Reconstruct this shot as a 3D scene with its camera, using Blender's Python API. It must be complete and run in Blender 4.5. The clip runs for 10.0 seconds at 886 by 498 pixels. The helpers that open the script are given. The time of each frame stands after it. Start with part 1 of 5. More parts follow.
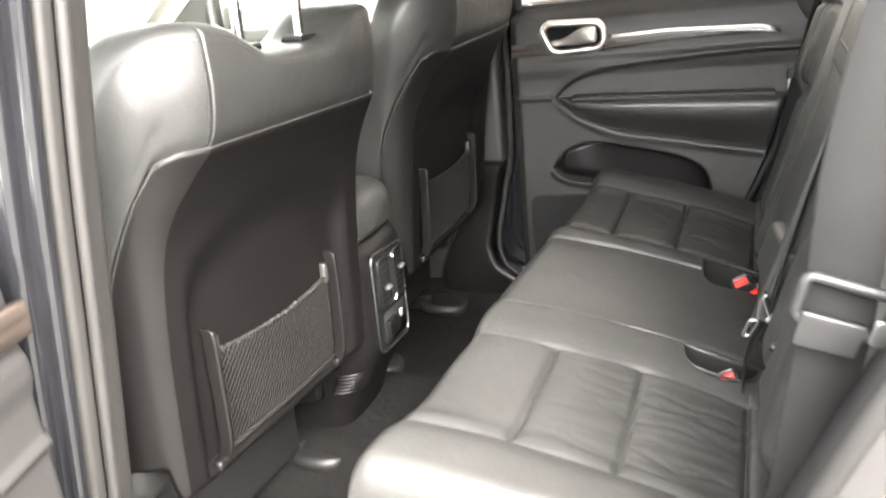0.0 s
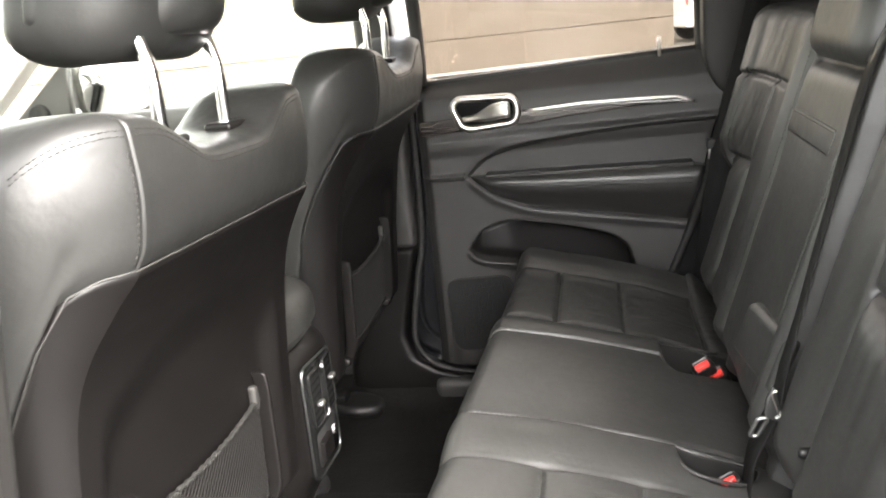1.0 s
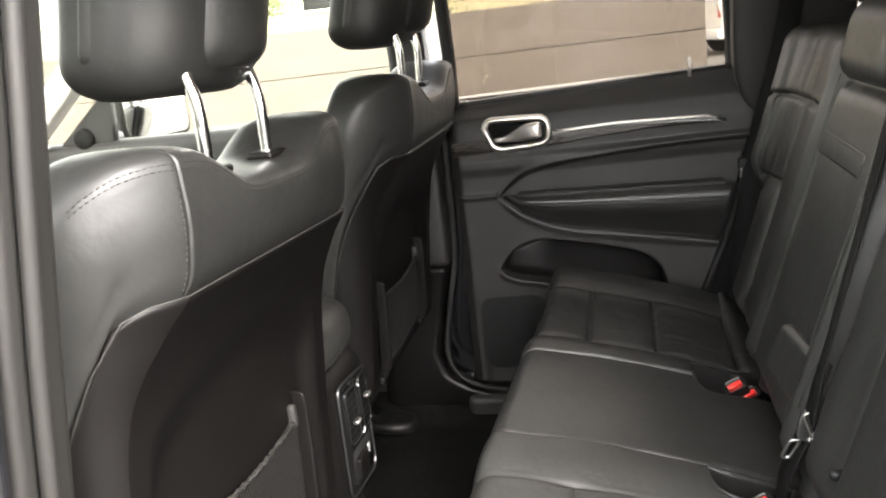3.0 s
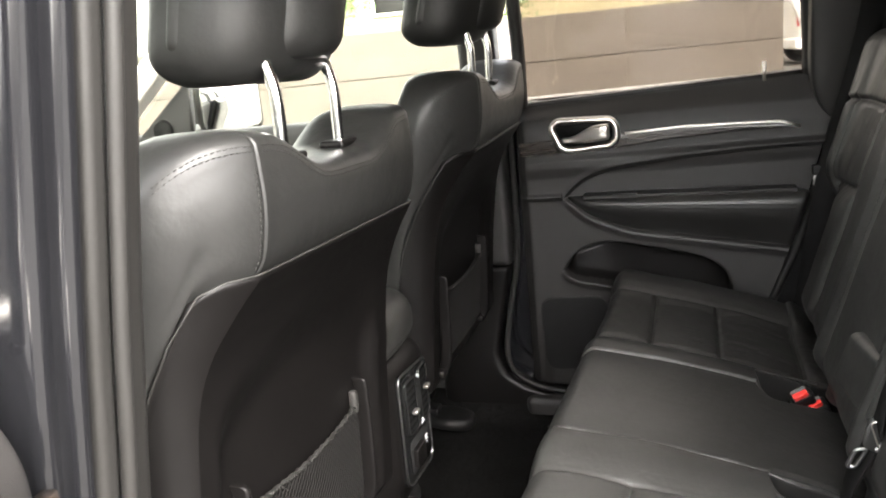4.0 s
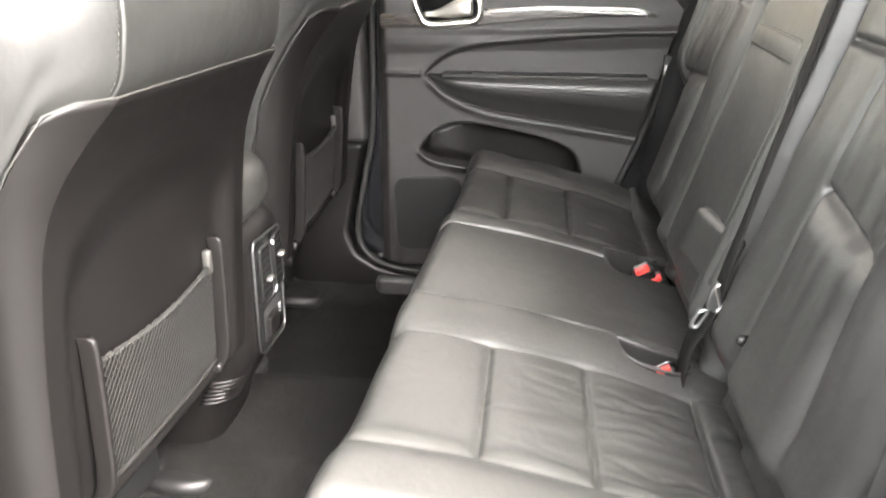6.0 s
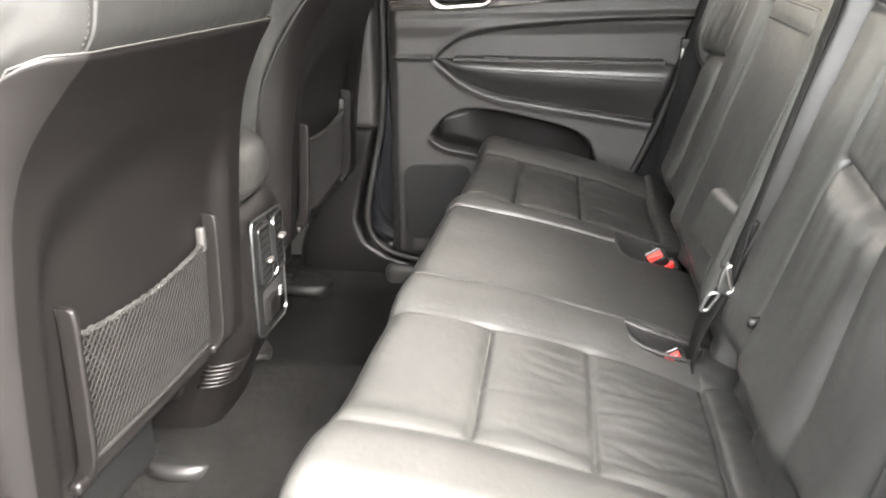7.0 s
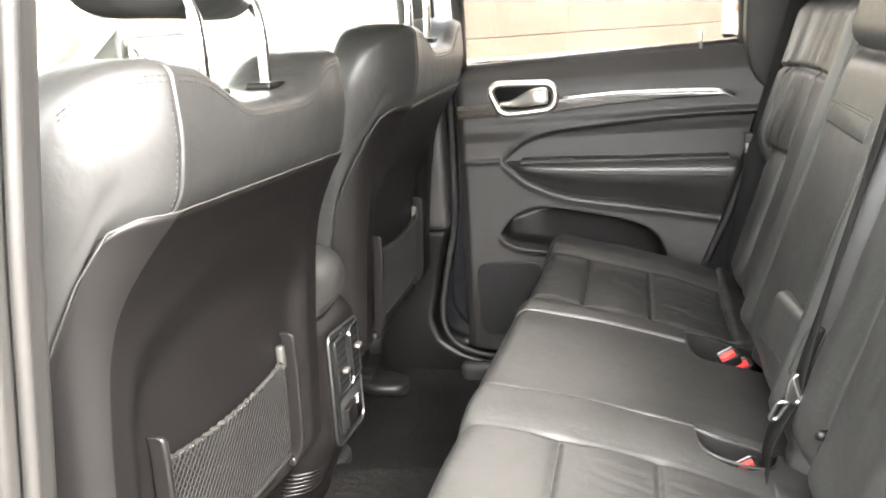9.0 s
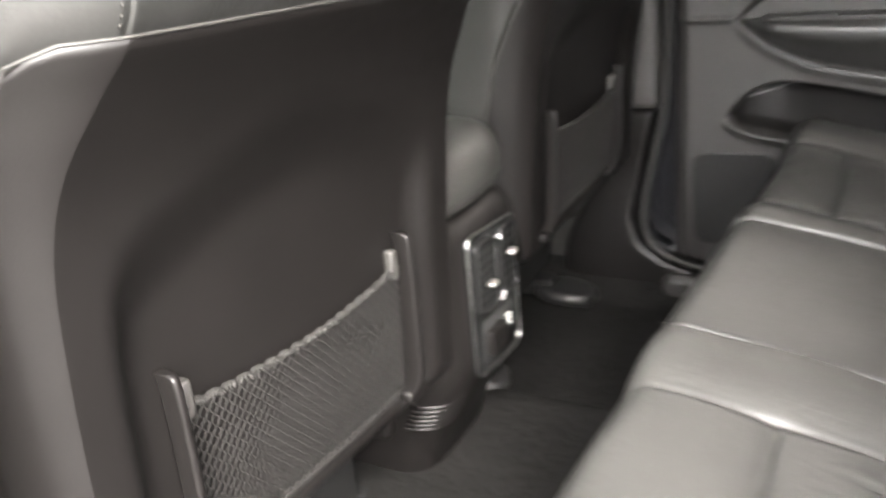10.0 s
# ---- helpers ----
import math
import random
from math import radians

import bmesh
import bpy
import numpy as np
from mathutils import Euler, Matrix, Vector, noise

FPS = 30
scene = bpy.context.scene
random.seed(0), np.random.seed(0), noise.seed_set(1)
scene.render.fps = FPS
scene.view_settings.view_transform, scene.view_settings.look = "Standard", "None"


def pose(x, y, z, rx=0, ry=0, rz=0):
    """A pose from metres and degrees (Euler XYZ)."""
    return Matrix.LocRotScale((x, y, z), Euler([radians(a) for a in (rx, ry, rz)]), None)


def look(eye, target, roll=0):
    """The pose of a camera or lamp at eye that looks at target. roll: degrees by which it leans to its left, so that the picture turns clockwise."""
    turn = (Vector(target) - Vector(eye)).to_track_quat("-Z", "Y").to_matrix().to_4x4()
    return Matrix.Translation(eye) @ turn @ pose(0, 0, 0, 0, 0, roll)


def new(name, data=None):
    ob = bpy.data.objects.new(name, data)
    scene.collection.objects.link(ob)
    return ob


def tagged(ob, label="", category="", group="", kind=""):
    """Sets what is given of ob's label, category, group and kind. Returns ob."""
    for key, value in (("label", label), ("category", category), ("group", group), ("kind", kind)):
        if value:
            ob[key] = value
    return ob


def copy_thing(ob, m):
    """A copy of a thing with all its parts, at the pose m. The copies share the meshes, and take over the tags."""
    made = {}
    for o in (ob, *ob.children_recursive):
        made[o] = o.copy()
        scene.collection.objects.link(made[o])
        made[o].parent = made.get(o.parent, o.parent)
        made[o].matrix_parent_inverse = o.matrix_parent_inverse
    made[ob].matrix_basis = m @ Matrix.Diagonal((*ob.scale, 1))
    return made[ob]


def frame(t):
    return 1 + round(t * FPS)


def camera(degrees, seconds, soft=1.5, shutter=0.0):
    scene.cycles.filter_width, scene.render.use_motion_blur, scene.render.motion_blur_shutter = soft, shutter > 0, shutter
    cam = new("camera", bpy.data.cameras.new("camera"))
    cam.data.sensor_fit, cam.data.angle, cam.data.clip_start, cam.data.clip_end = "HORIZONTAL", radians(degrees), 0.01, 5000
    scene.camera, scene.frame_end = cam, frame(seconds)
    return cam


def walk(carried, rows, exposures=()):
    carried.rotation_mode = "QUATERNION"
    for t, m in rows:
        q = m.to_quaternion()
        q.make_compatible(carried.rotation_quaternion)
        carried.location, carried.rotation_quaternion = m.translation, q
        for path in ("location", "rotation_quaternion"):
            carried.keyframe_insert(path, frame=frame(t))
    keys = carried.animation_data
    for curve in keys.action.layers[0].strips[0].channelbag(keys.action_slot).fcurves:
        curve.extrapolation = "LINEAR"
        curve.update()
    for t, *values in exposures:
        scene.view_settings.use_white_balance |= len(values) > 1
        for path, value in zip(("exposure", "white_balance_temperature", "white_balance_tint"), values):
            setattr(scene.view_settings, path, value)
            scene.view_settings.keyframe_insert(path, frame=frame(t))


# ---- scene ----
from mathutils.bvhtree import BVHTree

cam = camera(56.4, 10.0, soft=2.0, shutter=0.4)
EXPOSURES = [(0, 4.5), (0.5, 4.25), (1, 4.0), (1.5, 3.75), (2, 3.65), (3.5, 3.25), (4.5, 3.25), (4.75, 3.15), (5, 3.05), (5.5, 4.15), (6, 4.8), (7.5, 4.95), (8, 5.2), (8.5, 5.88), (9, 4.8), (9.5, 4.25), (10, 4.5)]
PATH = [
    (0, (0.653, -1.322, 1.336), (-0.051, 0.42, 0.651), -5.8),
    (0.5, (0.518, -1.305, 1.362), (-0.005, 0.529, 0.759), -4.2),
    (1, (0.472, -1.191, 1.341), (0.099, 0.693, 0.783), -6.0),
    (1.5, (0.452, -1.144, 1.334), (0.049, 0.74, 0.798), -7.8),
    (2, (0.449, -1.148, 1.33), (0.081, 0.743, 0.793), -5.9),
    (3.3, (0.479, -1.221, 1.364), (-0.014, 0.65, 0.859), -6.6),
    (3.5, (0.477, -1.213, 1.347), (-0.054, 0.65, 0.85), -6.2),
    (4, (0.475, -1.231, 1.348), (-0.115, 0.616, 0.857), -5.8),
    (4.5, (0.477, -1.236, 1.349), (-0.108, 0.611, 0.854), -5.4),
    (5, (0.457, -1.204, 1.329), (0.01, 0.666, 0.779), -4.4),
    (5.5, (0.438, -1.199, 1.303), (0.175, 0.669, 0.639), -1.7),
    (6, (0.426, -1.223, 1.289), (0.227, 0.624, 0.548), 0.0),
    (6.2, (0.418, -1.24, 1.271), (0.203, 0.595, 0.504), 0.6),
    (7.3, (0.472, -1.119, 1.238), (0.202, 0.736, 0.539), -0.2),
    (7.5, (0.483, -1.029, 1.224), (0.195, 0.84, 0.574), -0.0),
    (8, (0.501, -0.878, 1.198), (0.147, 0.964, 0.503), -2.4),
    (8.5, (0.491, -0.956, 1.23), (0.099, 0.885, 0.553), -1.1),
    (9, (0.482, -1.216, 1.309), (0.027, 0.651, 0.754), -3.9),
    (9.5, (0.518, -1.17, 1.29), (0.058, 0.649, 0.597), 0.9),
    (10, (0.452, -0.883, 1.198), (-0.491, 0.706, 0.432), -6.4),
]
walk(cam, [(t, look(eye, target, roll)) for t, eye, target, roll in PATH], EXPOSURES)

# ---- world and light ----
SUN_EL, SUN_AZ = 44.0, 140.0
world = bpy.data.worlds.new("sky")
scene.world = world
world.use_nodes = True
wn = world.node_tree.nodes
sky = wn.new("ShaderNodeTexSky")
sky.sky_type = "NISHITA"
sky.sun_disc = False
sky.sun_elevation, sky.sun_rotation = radians(SUN_EL), radians(SUN_AZ)
sky.dust_density, sky.ozone_density = 3.0, 0.6
wn["Background"].inputs["Strength"].default_value = 0.15
haze = wn.new("ShaderNodeHueSaturation")
haze.inputs["Saturation"].default_value, haze.inputs["Value"].default_value = 0.18, 2.2
world.node_tree.links.new(sky.outputs[0], haze.inputs["Color"])
warm = wn.new("ShaderNodeMix")
warm.data_type, warm.blend_type = "RGBA", "MULTIPLY"
warm.inputs["Factor"].default_value = 1.0
warm.inputs["B"].default_value = (1.03, 1.0, 0.965, 1)
world.node_tree.links.new(haze.outputs[0], warm.inputs["A"])
world.node_tree.links.new(warm.outputs["Result"], wn["Background"].inputs[0])
sun = new("sun", bpy.data.lights.new("sun", "SUN"))
sun.data.energy, sun.data.angle, sun.data.color = 0.42, radians(55), (1.0, 0.95, 0.88)
_d = Vector((math.sin(radians(SUN_AZ)) * math.cos(radians(SUN_EL)), math.cos(radians(SUN_AZ)) * math.cos(radians(SUN_EL)), math.sin(radians(SUN_EL))))
sun.matrix_world = Matrix.Translation(_d * 20) @ _d.to_track_quat("Z", "Y").to_matrix().to_4x4()


# ---- materials ----
def material(name, base, rough=0.5, metal=0.0, vary=0.25, vary_scale=6.0, bump=0.0, bump_scale=400.0, bump_kind="noise",
             bump2=0.0, bump2_scale=30.0, rough_vary=0.05, coat=0.0, spec=0.5, stretch=None, island=0.0):
    m = bpy.data.materials.new(name)
    m.use_nodes = True
    nt = m.node_tree
    n, ln = nt.nodes, nt.links
    p = n["Principled BSDF"]
    p.inputs["Metallic"].default_value = metal
    p.inputs["Coat Weight"].default_value = coat
    p.inputs["Coat Roughness"].default_value = 0.08
    p.inputs["Specular IOR Level"].default_value = spec
    tc = n.new("ShaderNodeTexCoord")
    src = tc.outputs["Object"]
    if stretch:
        mp = n.new("ShaderNodeMapping")
        mp.inputs["Scale"].default_value = stretch
        ln.new(src, mp.inputs["Vector"])
        src = mp.outputs["Vector"]
    big = n.new("ShaderNodeTexNoise")
    big.inputs["Scale"].default_value = vary_scale
    big.inputs["Detail"].default_value = 5
    ln.new(src, big.inputs["Vector"])
    ramp = n.new("ShaderNodeValToRGB")
    ramp.color_ramp.elements[0].position, ramp.color_ramp.elements[1].position = 0.3, 0.7
    ramp.color_ramp.elements[0].color = (*[c * (1 - vary) for c in base], 1)
    ramp.color_ramp.elements[1].color = (*[min(1, c * (1 + vary)) for c in base], 1)
    ln.new(big.outputs["Fac"], ramp.inputs["Fac"])
    colour = ramp.outputs["Color"]
    if island:
        info = n.new("ShaderNodeObjectInfo")
        hsv = n.new("ShaderNodeHueSaturation")
        mr = n.new("ShaderNodeMapRange")
        mr.inputs["To Min"].default_value, mr.inputs["To Max"].default_value = 1 - island, 1 + island
        ln.new(info.outputs["Random"], mr.inputs["Value"])
        ln.new(mr.outputs["Result"], hsv.inputs["Value"])
        ln.new(colour, hsv.inputs["Color"])
        colour = hsv.outputs["Color"]
    ln.new(colour, p.inputs["Base Color"])
    fine = n.new("ShaderNodeTexNoise")
    fine.inputs["Scale"].default_value = vary_scale * 9
    fine.inputs["Detail"].default_value = 4
    ln.new(src, fine.inputs["Vector"])
    mr = n.new("ShaderNodeMapRange")
    mr.inputs["To Min"].default_value, mr.inputs["To Max"].default_value = rough - rough_vary, rough + rough_vary
    ln.new(fine.outputs["Fac"], mr.inputs["Value"])
    ln.new(mr.outputs["Result"], p.inputs["Roughness"])
    last = None
    for strength, scale, kind in ((bump2, bump2_scale, "noise"), (bump, bump_scale, bump_kind)):
        if not strength:
            continue
        if kind == "noise":
            tex = n.new("ShaderNodeTexNoise")
            tex.inputs["Detail"].default_value = 3
            out = tex.outputs["Fac"]
        elif kind == "pebble":
            tex = n.new("ShaderNodeTexVoronoi")
            tex.feature = "SMOOTH_F1"
            out = tex.outputs["Distance"]
        else:
            tex = n.new("ShaderNodeTexWave")
            tex.inputs["Distortion"].default_value = 0.6
            out = tex.outputs["Fac"]
        tex.inputs["Scale"].default_value = scale
        ln.new(src, tex.inputs["Vector"])
        b = n.new("ShaderNodeBump")
        b.inputs["Strength"].default_value = strength
        b.inputs["Distance"].default_value = 1.0 / scale
        ln.new(out, b.inputs["Height"])
        if last:
            ln.new(last, b.inputs["Normal"])
        last = b.outputs["Normal"]
    if last:
        ln.new(last, p.inputs["Normal"])
    return m


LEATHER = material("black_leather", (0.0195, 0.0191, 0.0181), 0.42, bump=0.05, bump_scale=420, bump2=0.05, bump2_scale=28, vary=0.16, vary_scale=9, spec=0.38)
# same leather for the front seats, base darkened in place of missing shade
LEATHER_FRONT_DIM = material("dimmed_front_leather", (0.0122, 0.0121, 0.0116), 0.43, bump=0.05, bump_scale=420, bump2=0.05, bump2_scale=28, vary=0.14, vary_scale=9, spec=0.34)
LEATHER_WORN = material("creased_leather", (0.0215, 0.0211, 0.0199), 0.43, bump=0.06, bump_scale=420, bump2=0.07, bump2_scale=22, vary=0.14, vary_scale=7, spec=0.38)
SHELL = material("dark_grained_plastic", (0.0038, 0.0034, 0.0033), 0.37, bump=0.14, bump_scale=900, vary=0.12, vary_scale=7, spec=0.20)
TRIM = material("charcoal_door_plastic", (0.0172, 0.0160, 0.0154), 0.52, bump=0.20, bump_scale=750, vary=0.14, vary_scale=6, spec=0.4)
SOFT = material("soft_touch_vinyl", (0.0185, 0.018, 0.0172), 0.40, bump=0.12, bump_scale=500, vary=0.15)
PILLAR = material("grey_pillar_plastic", (0.018, 0.017, 0.0158), 0.5, bump=0.15, bump_scale=800, vary=0.12)
RUBBER = material("door_seal_rubber", (0.011, 0.0105, 0.010), 0.5, bump=0.1, bump_scale=300, vary=0.2, spec=0.22)
SEAL_GREY = material("weathered_seal", (0.016, 0.0152, 0.0142), 0.5, bump=0.1, bump_scale=300, vary=0.15, spec=0.3)
PAINT = material("black_car_paint", (0.007, 0.007, 0.008), 0.18, coat=0.35, vary=0.1, rough_vary=0.03)
CARPET = material("black_carpet", (0.0052, 0.0050, 0.0048), 0.95, bump=0.9, bump_scale=650, bump2=0.35, bump2_scale=60, vary=0.35, vary_scale=14, spec=0.05)
CHROME = material("chrome", (0.80, 0.80, 0.79), 0.10, metal=1.0, vary=0.04, rough_vary=0.04)
NICKEL = material("satin_nickel", (0.76, 0.73, 0.68), 0.30, metal=1.0, vary=0.06, bump=0.05, bump_scale=900)
WOOD = material("dark_gloss_wood", (0.022, 0.017, 0.014), 0.25, coat=0.5, vary=0.6, vary_scale=10, stretch=(1, 1, 9), rough_vary=0.05)
WEB = material("belt_webbing", (0.0062, 0.0061, 0.0060), 0.66, bump=0.3, bump_scale=700, bump_kind="wave", vary=0.15, spec=0.10)
RED = material("red_button_plastic", (0.72, 0.035, 0.030), 0.35, vary=0.06)
BUCKLE = material("buckle_black_plastic", (0.009, 0.0088, 0.0088), 0.38, bump=0.1, bump_scale=700, spec=0.22)
STEEL = material("brushed_steel", (0.22, 0.22, 0.215), 0.34, metal=1.0, vary=0.1, bump=0.1, bump_scale=800)
CORD = material("elastic_cord", (0.0085, 0.0080, 0.0076), 0.8, bump=0.4, bump_scale=900, vary=0.2, spec=0.12)
HEM = material("woven_hem", (0.024, 0.0232, 0.0218), 0.7, bump=0.8, bump_scale=260, bump_kind="wave", vary=0.3, vary_scale=60, spec=0.15)
WELT = material("satin_welt", (0.020, 0.0192, 0.018), 0.5, vary=0.1, spec=0.3)
THREAD = material("grey_thread", (0.020, 0.0194, 0.0183), 0.8, vary=0.15, spec=0.1)
# leather with the buckle wells' shade put into its colour
WELL_SHADE = material("shaded_well_leather", (0.008, 0.0077, 0.0073), 0.6, bump=0.1, bump_scale=420, vary=0.15, spec=0.10)
DARK = material("dark_gap", (0.006, 0.006, 0.006), 0.8, vary=0.2, spec=0.1)
PALE_TRIM = material("pale_grey_pillar_trim", (0.013, 0.0122, 0.0114), 0.45, bump=0.15, bump_scale=800, vary=0.10, spec=0.35)
HEADLINER = material("headliner_cloth", (0.72, 0.69, 0.64), 0.9, bump=0.4, bump_scale=900, vary=0.08)
GLOSSBLACK = material("gloss_black_bezel", (0.006, 0.006, 0.006), 0.24, vary=0.2, spec=0.3)
PRINT = material("white_print", (0.75, 0.75, 0.74), 0.5, vary=0.05)
FENCE = material("taupe_fence_panel", (0.082, 0.072, 0.060), 0.75, bump=0.3, bump_scale=60, vary=0.10, vary_scale=1.2, stretch=(1, 1, 4), island=0.05)
ASPHALT = material("grey_asphalt", (0.105, 0.101, 0.094), 0.9, bump=0.4, bump_scale=40, vary=0.2, vary_scale=0.7)
WALLGREY = material("grey_rendered_wall", (0.16, 0.15, 0.135), 0.9, bump=0.4, bump_scale=50, vary=0.15, vary_scale=1.5)
VANPAINT = material("white_van_paint", (0.78, 0.78, 0.77), 0.25, coat=0.6, vary=0.03)
TYRE = material("tyre_rubber", (0.03, 0.03, 0.03), 0.8, vary=0.2)
REDLIGHT = material("red_tail_lens", (0.55, 0.03, 0.03), 0.2, vary=0.1)
STUCCO = material("cream_stucco", (0.27, 0.24, 0.15), 0.9, bump=0.3, bump_scale=50, vary=0.08)
ROOFTILE = material("grey_roof", (0.22, 0.20, 0.19), 0.85, bump=0.5, bump_scale=8, bump_kind="wave", vary=0.2)
BARK = material("bark", (0.12, 0.09, 0.07), 0.9, bump=0.6, bump_scale=30, vary=0.3)
LEAF = material("green_leaves", (0.07, 0.13, 0.03), 0.6, vary=0.45, vary_scale=3)
SPEAKER = material("speaker_mesh", (0.007, 0.007, 0.007), 0.7, bump=0.9, bump_scale=420, bump_kind="pebble", vary=0.1, spec=0.2)
LABEL = material("satin_grey_label", (0.16, 0.16, 0.155), 0.5)


def glass_material(name, tint):
    m = bpy.data.materials.new(name)
    m.use_nodes = True
    n, ln = m.node_tree.nodes, m.node_tree.links
    n.remove(n["Principled BSDF"])
    tr, gl, mix, lw, pw, ad = (n.new("ShaderNode" + k) for k in ("BsdfTransparent", "BsdfGlossy", "MixShader", "LayerWeight", "Math", "Math"))
    tr.inputs["Color"].default_value = tint
    gl.inputs["Roughness"].default_value = 0.02
    pw.operation, pw.inputs[1].default_value = "POWER", 5.0
    ad.operation, ad.inputs[1].default_value = "ADD", 0.03
    ln.new(lw.outputs["Facing"], pw.inputs[0])
    ln.new(pw.outputs[0], ad.inputs[0])
    ln.new(ad.outputs[0], mix.inputs[0])
    ln.new(tr.outputs[0], mix.inputs[1])
    ln.new(gl.outputs[0], mix.inputs[2])
    ln.new(mix.outputs[0], n["Material Output"].inputs[0])
    return m


# for unseen rear panes, darker than PRIVACY to hold light off the seat backs
SMOKED = glass_material("smoked_glass", (0.13, 0.13, 0.125, 1))
GLASS = glass_material("clear_glass", (0.84, 0.85, 0.80, 1))
TINTED = glass_material("tinted_glass", (0.62, 0.63, 0.60, 1))
PRIVACY = glass_material("privacy_glass", (0.49, 0.465, 0.435, 1))
MIRROR = material("mirror_glass", (0.9, 0.9, 0.9), 0.02, metal=1.0, vary=0.0, rough_vary=0.005)


# ---- mesh tools ----
def sm(a, b, x):
    """Smooth step from 0 at a to 1 at b."""
    t = min(1.0, max(0.0, (x - a) / (b - a)))
    return t * t * (3 - 2 * t)


def lerp_table(table, x):
    if x <= table[0][0]:
        return table[0][1]
    for (x0, y0), (x1, y1) in zip(table, table[1:]):
        if x <= x1:
            t = (x - x0) / (x1 - x0)
            return y0 + (y1 - y0) * t
    return table[-1][1]


def link(name, bm, mat, smooth=True):
    bmesh.ops.recalc_face_normals(bm, faces=bm.faces)
    me = bpy.data.meshes.new(name)
    bm.to_mesh(me)
    bm.free()
    me.materials.append(mat)
    if smooth:
        me.polygons.foreach_set("use_smooth", [True] * len(me.polygons))
    return new(name, me)


def part(name, bm, mat, parent, label="", smooth=True):
    ob = link(name, bm, mat, smooth)
    if parent is not None:
        ob.parent = parent
    if label:
        ob["label"] = label
    if name.endswith("stitching"):
        tagged(ob, kind="stuff")
    return ob


def thing(name, label, category, group="", kind="", at=(0, 0, 0)):
    ob = new(name)
    ob.empty_display_size = 0.05
    return tagged(ob, label, category, group, kind)


def axis_marks(h, r, n, extra=()):
    marks = [h - r + r * k for k in (0, 0.25, 0.5, 0.72, 0.88, 1.0)]
    inner = [-(h - r) + 2 * (h - r) * i / n for i in range(n + 1)]
    out = sorted({round(v, 5) for v in [-m for m in marks] + marks + inner + [e for e in extra if abs(e) < h - r]})
    return [v for i, v in enumerate(out) if i == 0 or v - out[i - 1] > 4e-4]


def add_grid(bm, rows):
    """Quads over rows of equal length of bmesh vertices."""
    for a, b in zip(rows, rows[1:]):
        for i in range(len(a) - 1):
            q = [a[i], a[i + 1], b[i + 1], b[i]]
            if len(set(q)) == 4:
                try:
                    bm.faces.new(q)
                except ValueError:
                    pass


def rbox(half, r, n=(6, 6, 6), deform=None, centre=(0, 0, 0), extra=((), (), ()), bm=None):
    """A box with rounded edges on a fine grid; each vertex then goes through deform(Vector)."""
    bm = bm or bmesh.new()
    r = min(r, min(half) * 0.98)
    marks = [axis_marks(half[a], r, n[a], extra[a]) for a in range(3)]
    seen = {}
    c = Vector(centre)

    def vert(p):
        key = (round(p[0], 5), round(p[1], 5), round(p[2], 5))
        if key not in seen:
            core = Vector([min(h - r, max(-(h - r), v)) for v, h in zip(p, half)])
            d = Vector(p) - core
            q = core + d.normalized() * r if d.length > 1e-9 else Vector(p)
            q = q + c
            seen[key] = bm.verts.new(deform(q) if deform else q)
        return seen[key]

    for a in range(3):
        u, v = (a + 1) % 3, (a + 2) % 3
        for s in (-half[a], half[a]):
            rows = []
            for mu in marks[u]:
                row = []
                for mv in marks[v]:
                    p = [0, 0, 0]
                    p[a], p[u], p[v] = s, mu, mv
                    row.append(vert(p))
                rows.append(row)
            add_grid(bm, rows)
    return bm


def frames_along(pts, closed=False):
    pts = [Vector(p) for p in pts]
    out, up = [], None
    for i, p in enumerate(pts):
        a = pts[i - 1] if (i or closed) else p
        b = pts[(i + 1) % len(pts)] if (i + 1 < len(pts) or closed) else p
        t = (b - a).normalized()
        if up is None:
            up = t.orthogonal().normalized()
        side = t.cross(up)
        if side.length < 1e-6:
            side = t.orthogonal()
        side.normalize()
        up = side.cross(t).normalized()
        out.append((p, t, side, up))
    return out


def tube(pts, r, n=8, closed=False, bm=None, radii=None):
    bm = bm or bmesh.new()
    rings = []
    for i, (p, t, s, u) in enumerate(frames_along(pts, closed)):
        rr = radii[i] if radii else r
        rings.append([bm.verts.new(p + rr * (math.cos(2 * math.pi * k / n) * s + math.sin(2 * math.pi * k / n) * u)) for k in range(n)])
    pairs = list(zip(rings, rings[1:])) + ([(rings[-1], rings[0])] if closed else [])
    for a, b in pairs:
        for k in range(n):
            bm.faces.new((a[k], a[(k + 1) % n], b[(k + 1) % n], b[k]))
    if not closed:
        bm.faces.new(rings[0])
        bm.faces.new(rings[-1])
    return bm


def smooth_path(pts, n=8):
    """Catmull-Rom through the points."""
    pts = [Vector(p) for p in pts]
    q = [2 * pts[0] - pts[1]] + pts + [2 * pts[-1] - pts[-2]]
    out = []
    for i in range(1, len(q) - 2):
        for k in range(n):
            t = k / n
            a, b, c, d = q[i - 1], q[i], q[i + 1], q[i + 2]
            out.append(0.5 * (2 * b + (c - a) * t + (2 * a - 5 * b + 4 * c - d) * t * t + (3 * b - a - 3 * c + d) * t ** 3))
    return out + [pts[-1]]


